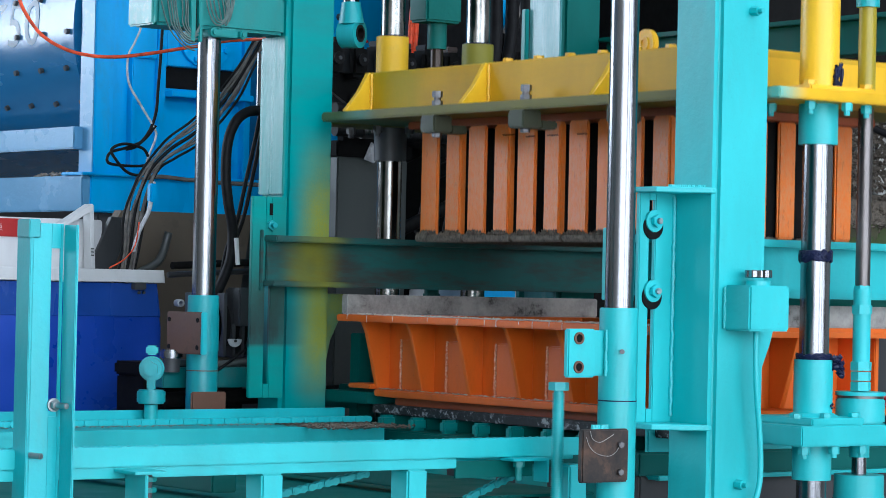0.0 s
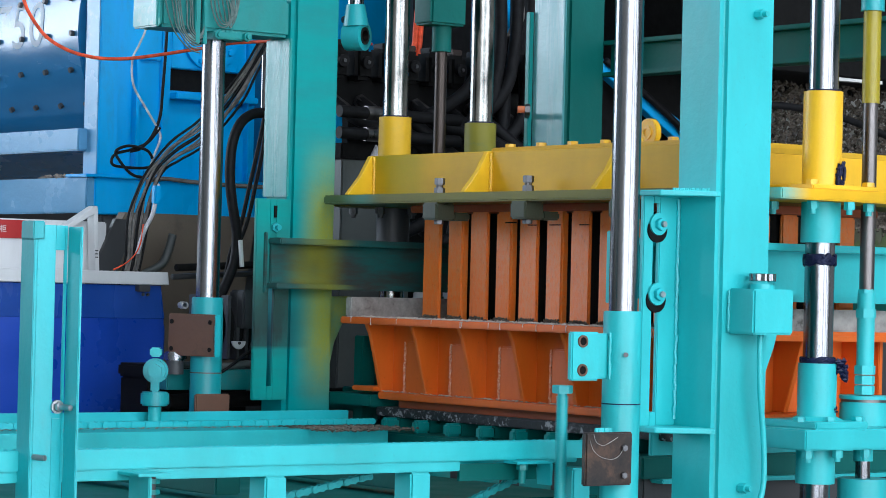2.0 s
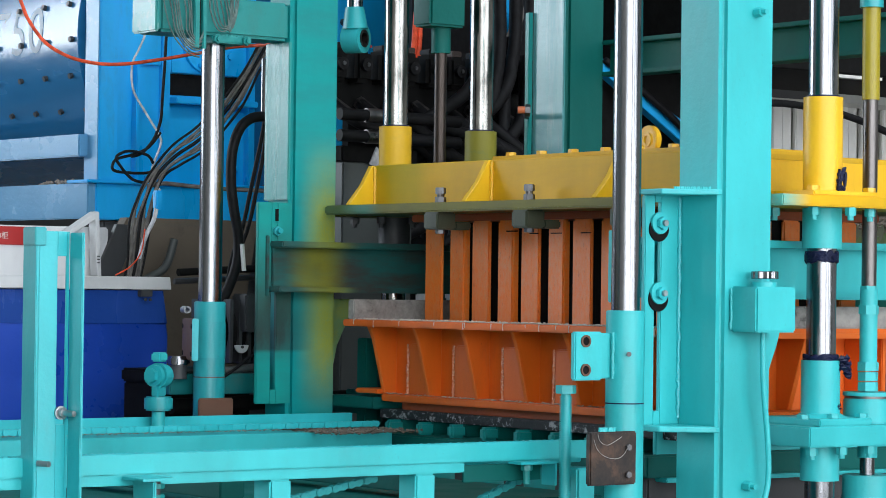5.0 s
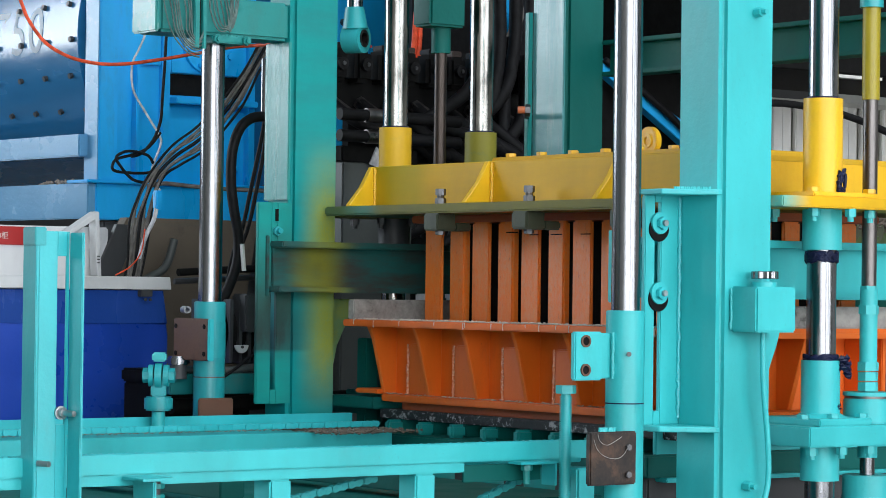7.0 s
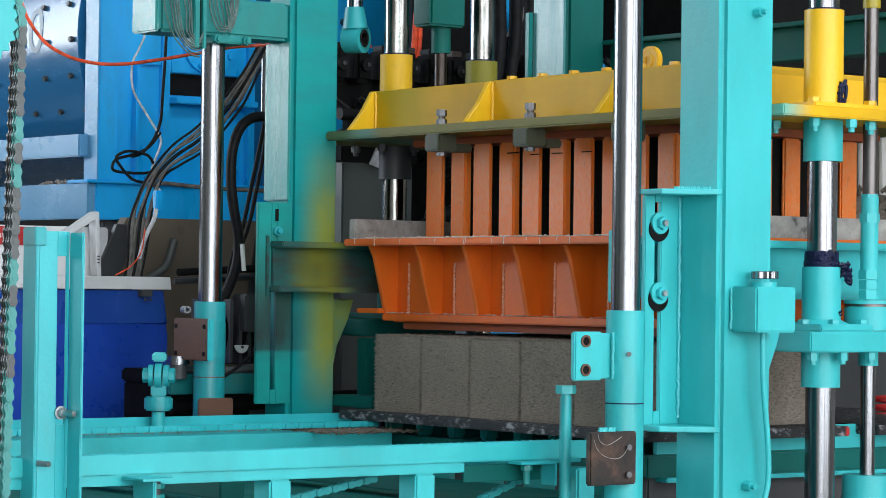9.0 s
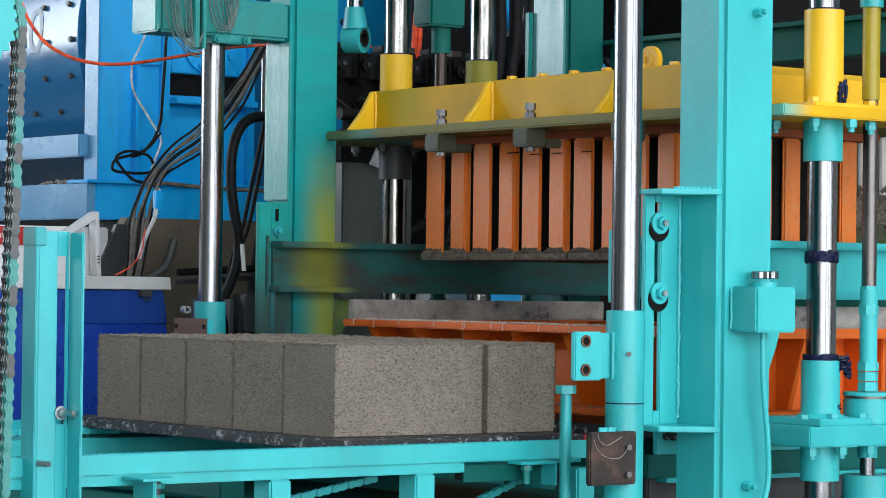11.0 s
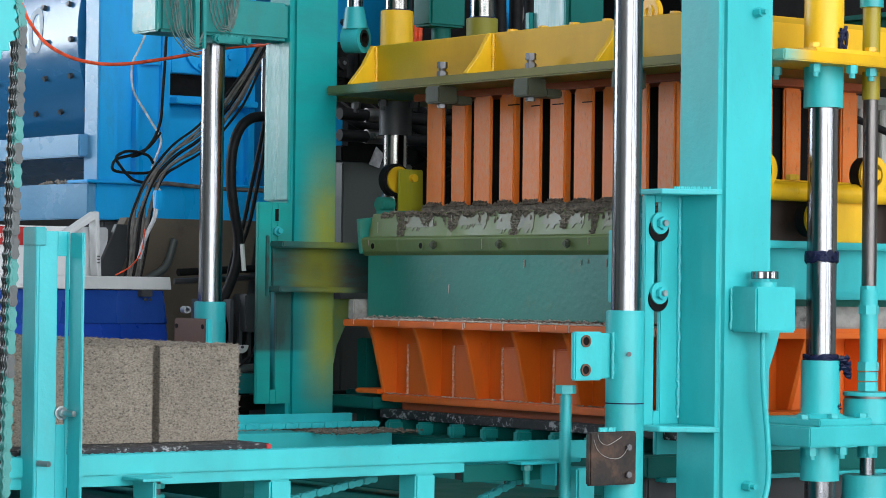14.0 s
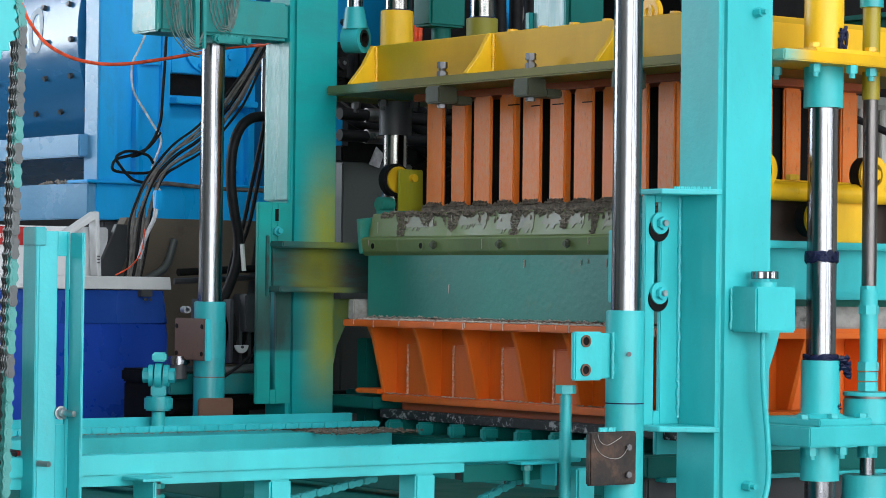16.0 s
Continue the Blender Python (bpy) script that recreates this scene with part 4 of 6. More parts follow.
def link_mesh(pitch, h, w):
    """One roller-chain link: two waisted side plates and two rollers, along x."""
    bm = bmesh.new()
    pts = []
    for s in (0, 1):
        cx = pitch * s
        for k in range(7):
            a = math.radians(90 + 180 * s + 30 * k) if s == 0 else math.radians(-90 + 30 * k)
            pts.append((cx + 0.5 * h * math.cos(a), 0.5 * h * math.sin(a)))
    waist = [(pitch / 2, -h * 0.34)]
    outline = pts[:7] + waist + pts[7:] + [(pitch / 2, h * 0.34)]
    for y in (-w / 2, w / 2):
        prism(outline, "y", y - 0.0012, y + 0.0012, 0, bm)
    for s in (0, 1):
        cyl((pitch * s, -w / 2 - 0.002, 0), (pitch * s, w / 2 + 0.002, 0), h * 0.26, 8, bm)
    me = bpy.data.meshes.new("link")
    bmesh.ops.recalc_face_normals(bm, faces=bm.faces)
    bm.to_mesh(me)
    bm.free()
    return me


def chain(label, mesh, spots, at):
    th = thing("roller_chain", at, label, "chain", "roller chains")
    for i, m in enumerate(spots):
        ob = new("link", mesh)
        ob.parent = th
        ob.matrix_local = Matrix.Translation(-Vector(at)) @ m
    return th


LINK = link_mesh(0.0190, 0.0150, 0.012)
LINK.materials.append(TEAL_WORN)
for y, z, x0, k in ((0.455, 0.7145, -1.9, 110), (-0.5835, 0.7285, -1.9, 96)):
    chain("teal-stained roller chain along the conveyor", LINK, [pose(x0 + i * 0.0190, y + (0.003 if i % 2 else 0), z) for i in range(k)], (x0, y, z))
SLINK = link_mesh(0.0190, 0.0150, 0.012)
SLINK.materials.append(paint("greasy_teal_chain", (0.028, 0.27, 0.28), 0.5, (0.02, 0.03, 0.03), 0.8, stretch=(1, 1, 1), gloss=0.25))
for pts in (((-0.78, -0.54, 0.622), (-0.55, -0.54, 0.662)), ((-0.27, -0.54, 0.608), (-0.12, -0.54, 0.662))):
    a, b = Vector(pts[0]), Vector(pts[1])
    k = int((b - a).length / 0.019)
    ang = -math.degrees(math.atan2(b.z - a.z, b.x - a.x))
    chain("sagging greasy teal roller chain under the conveyor", SLINK, [Matrix.Translation(a.lerp(b, i / k)) @ pose(0, 0.003 * (i % 2), 0, 0, ang, 0) for i in range(k + 1)], a)

# adjusting screw beside the near sleeve
sc = thing("jack_screw", (-0.162, -0.70, 0.1), "teal hexagon-headed jack screw with full thread", "screw")
part("hex_head", hex_bolt((-0.162, -0.70, 0.838), (0, 0, 1), 0.0215, 0.017), TEAL, sc)
thread = cyl((-0.162, -0.70, 0.1), (-0.162, -0.70, 0.838), 0.0098, 20)
for i in range(74):
    cyl((-0.162, -0.70, 0.560 + i * 0.0037), (-0.162, -0.70, 0.5618 + i * 0.0037), 0.0128, 16, thread)
part("thread", thread, TEAL, sc)
part("foot", box(-0.20, -0.12, -0.74, -0.66, 0.0, 0.1, 0.004), TEAL, sc)

# slotted end post of the conveyor
sp = thing("slotted_post", (-1.32, -0.65, 0), "teal channel post with a slot and bolts", "post")
web = box(-1.352, -1.314, -0.645, -0.640, 0, 1.145, 0.001)
box(-1.296, -1.290, -0.645, -0.640, 0, 1.145, 0.001, web)
box(-1.314, -1.296, -0.645, -0.640, 1.100, 1.145, 0, web)
box(-1.314, -1.296, -0.645, -0.640, 0, 0.795, 0, web)
part("web", web, TEAL_WORN, sp)
part("flange", box(-1.358, -1.352, -0.645, -0.595, 0, 1.145, 0.0015), TEAL_WORN, sp)
part("flange", box(-1.290, -1.2845, -0.692, -0.645, 0, 1.143, 0.0015), TEAL_WORN, sp)
part("top_cap", box(-1.362, -1.338, -0.647, -0.60, 1.118, 1.152, 0.002), TEAL_DIM, sp)
w = part("washer", cyl((-1.305, -0.645, 0.8165), (-1.305, -0.650, 0.8165), 0.0125, 20), ZINC, sp)
part("nut", hex_bolt((-1.305, -0.650, 0.8165), (0.2, -0.97, 0), 0.0095, 0.008), ZINC, w)
part("bolt", cyl((-1.304, -0.656, 0.8165), (-1.298, -0.685, 0.8160), 0.0055, 14, bev=0.001), ZINC, w)
part("bolt", cyl((-1.350, -0.645, 0.7265), (-1.340, -0.672, 0.7255), 0.0055, 14, bev=0.001), ZINC, sp)

# ---------------------------------------------------------------- chain hoist at the stacker (slides into view)
hoist = thing("chain_hoist", (-1.42, -0.70, 0), "hanging teal-stained grey duplex roller chain with toothed sprocket", "chain hoist")
HLINK = link_mesh(0.0210, 0.0175, 0.010)
HLINK.materials.append(LINK_TEAL)
HLINK2 = link_mesh(0.0210, 0.0175, 0.010)
HLINK2.materials.append(LINK_DARK)
HLINK3 = link_mesh(0.0210, 0.0175, 0.010)
HLINK3.materials.append(LINK_BACK)
for i in range(52):
    z = 1.50 - i * 0.021
    worn = i in (0, 1, 2, 4, 5, 6, 10, 13, 14, 15, 16, 17, 18, 22, 27, 28)
    ob = new("link", HLINK2 if worn else HLINK)
    ob.parent = hoist
    ob.matrix_local = Matrix.Translation((-0.004 - 0.00052 * i, 0.003 * (i % 2), z)) @ pose(0, 0, 0, 0, 90.5, 0)
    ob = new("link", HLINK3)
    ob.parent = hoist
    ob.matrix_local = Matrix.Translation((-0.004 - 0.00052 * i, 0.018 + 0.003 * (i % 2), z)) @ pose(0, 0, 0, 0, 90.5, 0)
sprocket = bmesh.new()
teeth = []
for i in range(48):
    a = 2 * math.pi * i / 48
    r = 0.090 if i % 2 else 0.080
    teeth.append((r * math.cos(a), r * math.sin(a)))
prism([(x - 1.520, z + 1.515) for x, z in teeth], "y", -0.704, -0.696, 0.001, sprocket)
part("sprocket", sprocket, TEAL, hoist)
part("hub", cyl((-1.520, -0.715, 1.515), (-1.520, -0.60, 1.515), 0.022, 20), TEAL, hoist)
part("mast", box(-1.66, -1.60, -0.66, -0.60, 0, 1.62, 0.004), TEAL_WORN, hoist)
part("axle_arm", box(-1.66, -1.50, -0.63, -0.60, 1.49, 1.54, 0.004), TEAL_WORN, hoist)
for i in range(8):
    a = math.radians(88 - i * 13)
    ob = new("link", HLINK)
    ob.parent = hoist
    ob.matrix_local = Matrix.Translation((-1.520 + 0.093 * math.cos(a) + 1.42, 0.003 * (i % 2), 1.515 + 0.093 * math.sin(a))) @ pose(0, 0, 0, 0, 90 - math.degrees(a), 0)


# ---------------------------------------------------------------- pallets and blocks (move)
def make_pallet(name, dx, label):
    p = thing(name, (0.63 + dx, 0, 0.7222), label, "pallet", "pallets")
    part("board", box(0.283 + dx, 0.918 + dx, -0.572, 0.572, 0.7222, 0.7452, 0.003), BOARD, p)
    return p


pallet_out = make_pallet("pallet", 0.0, "black flecked moulding pallet carrying grey blocks")
pallet_in = make_pallet("pallet", 0.73, "black flecked empty moulding pallet")
part("red_corner", box(0.905, 0.9195, -0.5735, -0.545, 0.7235, 0.744, 0.002), RED, pallet_out)


def rough_block(x0, x1, y0, y1, z0, z1, seed):
    """A fresh concrete block with crumbly edges."""
    own = bmesh.new()
    nx, ny, nz = max(int((x1 - x0) / 0.012), 4), 14, 14

    def lump(p):
        q = Vector(p)
        s = noise.noise(q * 60 + Vector((seed * 7.1, 0, 0))) * 0.0016 + noise.noise(q * 160) * 0.0010
        return s

    def face(o, u, v, a, b, n):
        grid = []
        for i in range(a + 1):
            row = []
            for j in range(b + 1):
                p = o + u * (i / a) + v * (j / b)
                edge = min(i, a - i, j, b - j)
                row.append(own.verts.new(p + n * (lump(p) if edge else -0.0012 + lump(p) * 0.5)))
            grid.append(row)
        for i in range(a):
            for j in range(b):
                own.faces.new((grid[i][j], grid[i + 1][j], grid[i + 1][j + 1], grid[i][j + 1]))

    X, Y, Z = Vector((x1 - x0, 0, 0)), Vector((0, y1 - y0, 0)), Vector((0, 0, z1 - z0))
    o = Vector((x0, y0, z0))
    face(o, X, Z, nx, nz, Vector((0, -1, 0)))
    face(o + Y, X, Z, nx, nz, Vector((0, 1, 0)))
    face(o, Y, Z, ny, nz, Vector((-1, 0, 0)))
    face(o + X, Y, Z, ny, nz, Vector((1, 0, 0)))
    face(o + Z, X, Y, nx, ny, Vector((0, 0, 1)))
    face(o, X, Y, nx, ny, Vector((0, 0, -1)))
    bmesh.ops.remove_doubles(own, verts=own.verts, dist=0.0045)
    for ex, ey in ((x0, y0), (x1, y0), (x0, y1)):
        clumps(26, (ex - 0.0012, ey - 0.0012, z0 + 0.004), (ex + 0.0012, ey + 0.0012, z1 - 0.002), 0.0042, seed + 51, own, 0.9)
    clumps(90, (x0, y0 - 0.001, z1 - 0.004), (x1, y0 + 0.001, z1 + 0.001), 0.0042, seed + 52, own, 0.9)
    clumps(45, (x0 - 0.001, y0, z1 - 0.004), (x0 + 0.001, y1, z1 + 0.001), 0.0042, seed + 53, own, 0.9)
    clumps(160, (x0 + 0.004, y0 + 0.004, z1 - 0.002), (x1 - 0.004, y1 - 0.004, z1 + 0.002), 0.005, seed + 90, own, 0.6)
    return own


blocks = []
for k in range(5):
    y1 = 0.482 - 0.1925 * k
    for x0, x1 in ((0.330, 0.708), (0.724, 0.905)):
        b = solo("concrete_block", rough_block(x0, x1, y1 - 0.1862, y1, 0.7455, 0.935, k * 3 + int(x0 * 10)), CONCRETE,
                 "fresh grey " + ("long" if x0 < 0.5 else "half") + " concrete block standing on the pallet", "concrete block", "blocks on the pallet")
        blocks.append(b)

# ---------------------------------------------------------------- feed box (moves)
feed = thing("feed_box", (0.75, 0, 0.975), "green cement-splashed feed box with yellow roller brackets", "feed box")
part("front_plate", box(0.240, 0.252, -0.57, 0.57, 0.978, 1.145, 0.002), GREEN_FEED, feed)
part("upper_strip", prism([(0.240, 1.130), (0.228, 1.140), (0.222, 1.172), (0.234, 1.178), (0.252, 1.172), (0.252, 1.130)], "y", -0.58, 0.585), GREEN_PALE, feed)
part("top_guard", prism([(0.236, 1.176), (0.250, 1.176), (0.262, 1.236), (0.250, 1.236)], "y", -0.57, 0.565), GREEN_PALE, feed)
rnd = random.Random(31)
for y0, y1, z0 in ((-0.53, -0.34, 1.200), (-0.27, -0.12, 1.206), (-0.09, 0.05, 1.196), (0.09, 0.24, 1.208), (0.30, 0.43, 1.204)):
    k = 30
    low = [(y0 + (y1 - y0) * i / k, z0 - 0.004 - (0.010 if rnd.random() < 0.2 else 0.0) + rnd.uniform(-0.0015, 0.0015)) for i in range(k + 1)]
    scuff = prism(low + [(y1 - 0.004, 1.231), (y0 + 0.003, 1.230)], "x", 0.2345, 0.2375, 0)
    for v in scuff.verts:
        v.co.x += (v.co.z - 1.176) * 0.2333
    part("scuff", scuff, SCUFFED, feed, "worn grey patch with runs of cement")
part("end_guard", prism([(0.226, 1.135), (0.30, 1.135), (0.30, 1.232), (0.216, 1.222)], "y", 0.575, 0.590), GREEN_FEED, feed)
part("end_plate", box(0.252, 1.0, 0.555, 0.57, 0.978, 1.17, 0.002), GREEN_FEED, feed)
part("end_plate", box(0.252, 1.0, -0.57, -0.555, 0.978, 1.17, 0.002), GREEN_FEED, feed)
part("back_plate", box(0.988, 1.0, -0.555, 0.555, 0.978, 1.17, 0.002), GREEN_FEED, feed)
part("fill", box(0.27, 0.985, -0.55, 0.55, 0.985, 1.205, 0.01), MORTAR_DARK, feed, "dark wet concrete mix")
part("top_crumbs", clumps(900, (0.250, -0.55, 1.226), (0.285, 0.50, 1.238), 0.010, 71), MORTAR_DARK, feed, "wet concrete crumbs on the rim")
part("rim_crust", clumps(800, (0.244, -0.56, 1.226), (0.270, 0.52, 1.238), 0.010, 73, flat=0.8), MORTAR_DARK, feed, "wet concrete crust along the rim")
part("smear", clumps(60, (0.2440, -0.45, 1.200), (0.2470, 0.35, 1.228), 0.007, 74, flat=1.8), MORTAR_DARK, feed, "dried cement smears")
part("foot_crust", clumps(420, (0.232, -0.56, 0.972), (0.240, 0.56, 0.980), 0.007, 72), MORTAR, feed, "cement crust at the foot")
for y in (0.270, 0.013, -0.236):
    part("bolt", hex_bolt((0.224, y, 1.156), (-1, 0, 0), 0.0105, 0.007, 0.005), CLAMP, feed)
for y in (0.526, 0.325):
    part("bolt_hole", ring((0.2235, y, 1.154), (0.2225, y, 1.154), 0.0105, 0.0075, 18), GREEN_PALE, feed)
    part("bolt_bore", cyl((0.2240, y, 1.154), (0.2228, y, 1.154), 0.0075, 16), INK, feed)
crust = bmesh.new()
runs = bmesh.new()
rnd = random.Random(57)
for i in range(9):
    y, low, wide = 0.47 - i * 0.115 + rnd.uniform(-0.045, 0.045), rnd.choice((1.222, 1.214, 1.205, 1.19, 1.165)), rnd.uniform(0.010, 0.040)
    z = 1.236
    while z > low:
        taper = 0.35 + 0.65 * (z - low) / (1.24 - low)
        clumps(16, (0.2335 + (z - 1.176) * 0.22, y - wide * taper, z - 0.004), (0.2365 + (z - 1.176) * 0.22, y + wide * taper, z + 0.004), 0.0045, i * 40 + int(z * 1000), crust, 0.9)
        z -= 0.006
for i in range(20):
    y, top = rnd.uniform(-0.55, 0.55), rnd.choice((1.228, 1.215, 1.17, 1.12, 1.06))
    h, wide = rnd.uniform(0.006, 0.034), rnd.uniform(0.0006, 0.0018)
    x = 0.2365 + (top - 1.2) * 0.2 if top > 1.18 else (0.2225 if top > 1.13 else 0.2385)
    low = max(top - h, 1.180 if top > 1.18 else (1.142 if top > 1.13 else 0.99))
    prism([(y - wide, top), (y + wide, top - 0.002), (y + wide * 0.5, low + 0.004), (y, low), (y - wide * 0.7, low + 0.006)], "x", x - 0.0008, x + 0.0015, 0, runs)
part("crust", crust, MORTAR_DARK, feed, "wet concrete running down the guard")
part("cement_film", runs, MORTAR, feed, "pale dried runs of cement milk")
arm = part("bracket", box(0.332, 0.408, 0.565, 0.575, 1.225, 1.352, 0.003), GREEN_YELLOW, feed)
part("axle", cyl((0.372, 0.565, 1.330), (0.372, 0.552, 1.330), 0.010, 12), YELLOW_DIRTY, arm)
whl = part("roller", cyl((0.352, 0.60, 1.326), (0.352, 0.63, 1.326), 0.042, 28, bev=0.004), RUBBER, feed)
part("hub", cyl((0.352, 0.594, 1.326), (0.352, 0.60, 1.326), 0.034, 20), YELLOW_DIRTY, whl)
part("spout", cyl((0.290, 0.60, 1.262), (0.335, 0.60, 1.262), 0.019, 18, bev=0.003), GREEN_FEED, feed)
part("corner_plate", box(0.262, 0.42, 0.560, 0.568, 1.205, 1.246, 0.002), GREEN_FEED, feed)
# near-side roller carriage
side = part("carriage_beam", box(0.44, 1.30, -0.665, -0.645, 1.262, 1.30, 0.004), YELLOW, feed)
part("carriage_pipe", cyl((0.40, -0.67, 1.275), (1.30, -0.67, 1.275), 0.022, 20), YELLOW, feed)
# Added dark plate, stands in for the shade behind the rollers.
part("carriage_gap_fill", box(0.42, 1.25, -0.615, -0.605, 1.10, 1.275, 0.002), RUST_DARK, feed)
part("carriage_plate", box(0.60, 0.76, -0.66, -0.65, 1.165, 1.262, 0.003), YELLOW, feed)
part("carriage_plate", box(0.86, 1.2, -0.66, -0.65, 1.165, 1.262, 0.003), YELLOW, feed)
for x, z in ((0.39, 1.318), (0.565, 1.215), (0.735, 1.318), (0.95, 1.215)):
    r = part("roller", cyl((x, -0.69, z), (x, -0.655, z), 0.041, 28, bev=0.004), RUBBER, feed)
    part("roller_cheek", ring((x, -0.698, z), (x, -0.69, z), 0.043, 0.027, 28), YELLOW, r)
    part("hub", hex_bolt((x, -0.698, z), (0, -1, 0), 0.014, 0.010), YELLOW, r)
part("bolt", hex_bolt((0.51, -0.665, 1.300), (0, 0, 1), 0.015, 0.012), YELLOW_DIRTY, feed)

# ---------------------------------------------------------------- terminal box with chromed plug on the near column
jb = thing("junction_box", (0.2, -0.90, 0.96), "teal steel box with a wavy chromed knob and a cable", "junction box")
part("body", box(0.138, 0.252, -0.945, -0.867, 0.968, 1.062, 0.004), TEAL, jb)
part("knob_base", cyl((0.198, -0.905, 1.062), (0.198, -0.905, 1.072), 0.026, 28), TEAL, jb)
knob = []
for i in range(48):
    a = 2 * math.pi * i / 48
    r = 0.0275 + 0.0018 * math.cos(9 * a)
    knob.append((0.198 + r * math.cos(a), -0.905 + r * math.sin(a)))
part("knob", prism(knob, "z", 1.078, 1.094, 0.0015), CHROME, jb, "wavy chromed knob")
part("weld_bead", weld((0.1365, -0.871, 0.975), (0.1365, -0.871, 1.055), 0.0035, 66), TEAL, jb)
part("side_button", cyl((0.252, -0.90, 0.99), (0.260, -0.90, 0.99), 0.008, 12), TEAL, jb)
part("cable", tube([(0.200, -0.90, 0.968), (0.200, -0.90, 0.93), (0.204, -0.90, 0.85), (0.222, -0.895, 0.74), (0.226, -0.893, 0.66), (0.212, -0.89, 0.60), (0.19, -0.88, 0.52)], 0.0062, 12), TEAL, jb)

# clevis on a stand behind the conveyor (turns once)
clv = thing("clevis_stand", (-0.372, 0.56, 0.0), "small teal clevis joint with bolts on a stand", "clevis")
part("stem", cyl((-0.372, 0.56, 0), (-0.372, 0.56, 0.75), 0.016, 16), TEAL, clv)
part("drum", cyl((-0.372, 0.56, 0.752), (-0.372, 0.56, 0.785), 0.034, 28, bev=0.004), TEAL_DIM, clv)
jt = thing("clevis_joint", (-0.372, 0.56, 0.785), "teal eye joint with hexagon bolts", "joint")
part("eye", ring((-0.380, 0.56, 0.835), (-0.364, 0.56, 0.835), 0.030, 0.011, 24), TEAL_DIM, jt)
for s in (-1, 1):
    part("cheek", cyl((-0.372 + s * 0.012, 0.56, 0.835), (-0.372 + s * 0.024, 0.56, 0.835), 0.026, 20), TEAL_DIM, jt)
    part("bolt", hex_bolt((-0.372 + s * 0.024, 0.56, 0.835), (s, 0, 0), 0.018, 0.014), TEAL_DIM, jt)
part("fork", box(-0.39, -0.354, 0.55, 0.57, 0.785, 0.83, 0.003), TEAL_DIM, jt)
part("top_nut", box(-0.388, -0.354, 0.546, 0.574, 0.868, 0.890, 0.004), TEAL, jt)


# ---------------------------------------------------------------- background: mixer station
mixer = thing("mixer_station", (1.2, 2.9, 0), "blue painted steel mixer station with a studded drum", "mixer")
DX, DZ, DR = 0.985, 1.84, 0.50
drum = part("drum", cyl((DX, 2.505, DZ), (DX, 5.2, DZ), DR, 96), DRUM, mixer, "blue studded drum with white numerals")
for i in range(13):
    for k, deg in enumerate((156, 169, 182, 195, 208, 221)):
        a = math.radians(deg)
        y = 2.535 + i * 0.165 + (k % 2) * 0.03
        n = Vector((math.cos(a), 0, math.sin(a)))
        p = Vector((DX, y, DZ)) + n * DR
        part("stud", cyl(p, p + n * 0.012, 0.009, 8), GREY_DARK, drum)
part("post", box(0.502, 0.506, 2.40, 2.482, 1.376, 2.6, 0.001), BLUE_LIT, mixer)
part("post_front", box(0.506, 0.563, 2.398, 2.41, 1.376, 2.6, 0.003), BLUE, mixer)
part("post_web", box(0.563, 0.580, 2.41, 2.42, 1.376, 2.6, 0.002), BLUE, mixer)
# Added dark plate that paints the shade in the gap under the drum.
part("gap_shade_plate", box(0.90, 1.10, 2.70, 4.6, 1.376, 1.60, 0), GREY_DARK, mixer)
part("rib_panel", box(0.575, 0.76, 2.448, 2.462, 1.75, 2.6, 0.003), BLUE, mixer)
part("rib", box(0.66, 0.672, 2.43, 2.462, 1.376, 1.75, 0.003), BLUE, mixer)
part("front_panel", box(0.535, 1.08, 2.462, 2.468, 1.376, 2.6, 0), BLUE, mixer)
part("upright", box(0.76, 0.79, 2.44, 2.60, 1.37, 2.6, 0.003), BLUE, mixer)
bp = part("bearing_panel", box(0.79, 1.075, 2.44, 2.4615, 1.73, 2.6, 0.003), BLUE, mixer)
part("bearing_flange", ring((0.93, 2.44, 1.83), (0.93, 2.425, 1.83), 0.10, 0.05, 28), BLUE, bp)
for k in range(8):
    a = k * math.pi / 4 + 0.3
    part("bolt", hex_bolt((0.93 + 0.082 * math.cos(a), 2.425, 1.83 + 0.082 * math.sin(a)), (0, -1, 0), 0.011, 0.010), BLUE, bp)
part("dark_slot", box(0.795, 1.07, 2.459, 2.4615, 1.66, 1.728, 0), INK, mixer)
part("shelf", box(0.79, 1.10, 2.40, 2.4615, 1.630, 1.650, 0.003), BLUE, mixer)
part("lower_panel", box(0.79, 1.08, 2.448, 2.4615, 1.376, 1.615, 0.003), BLUE, mixer)
part("side_upright", box(1.075, 1.10, 2.42, 2.5, 1.37, 2.6, 0.003), BLUE, mixer)
part("base_beam_front", box(0.50, 2.4, 2.40, 2.50, 1.252, 1.366, 0.004), BLUE, mixer)
part("base_flange", box(0.46, 2.4, 2.385, 2.52, 1.366, 1.376, 0.003), BLUE, mixer)
# Left-facing sides take the lit blue.
part("base_beam_side", box(0.47, 0.50, 2.40, 4.6, 1.254, 1.366, 0.004), BLUE_LIT, mixer)
part("side_rail", box(0.47, 0.52, 2.46, 4.6, 1.450, 1.520, 0.004), BLUE_LIT, mixer)
for x, y in ((0.60, 2.48), (2.3, 2.48), (0.60, 4.5)):
    part("leg", box(x - 0.06, x + 0.06, y - 0.06, y + 0.06, 0, 1.25, 0.004), GREY_DARK, mixer)
for x, z in ((0.69, 1.605), (0.70, 1.885), (0.985, 1.90), (1.04, 1.43), (0.70, 1.39)):
    part("bolt", hex_bolt((x, 2.435, z), (0, -1, 0), 0.010, 0.010), BLUE, mixer)
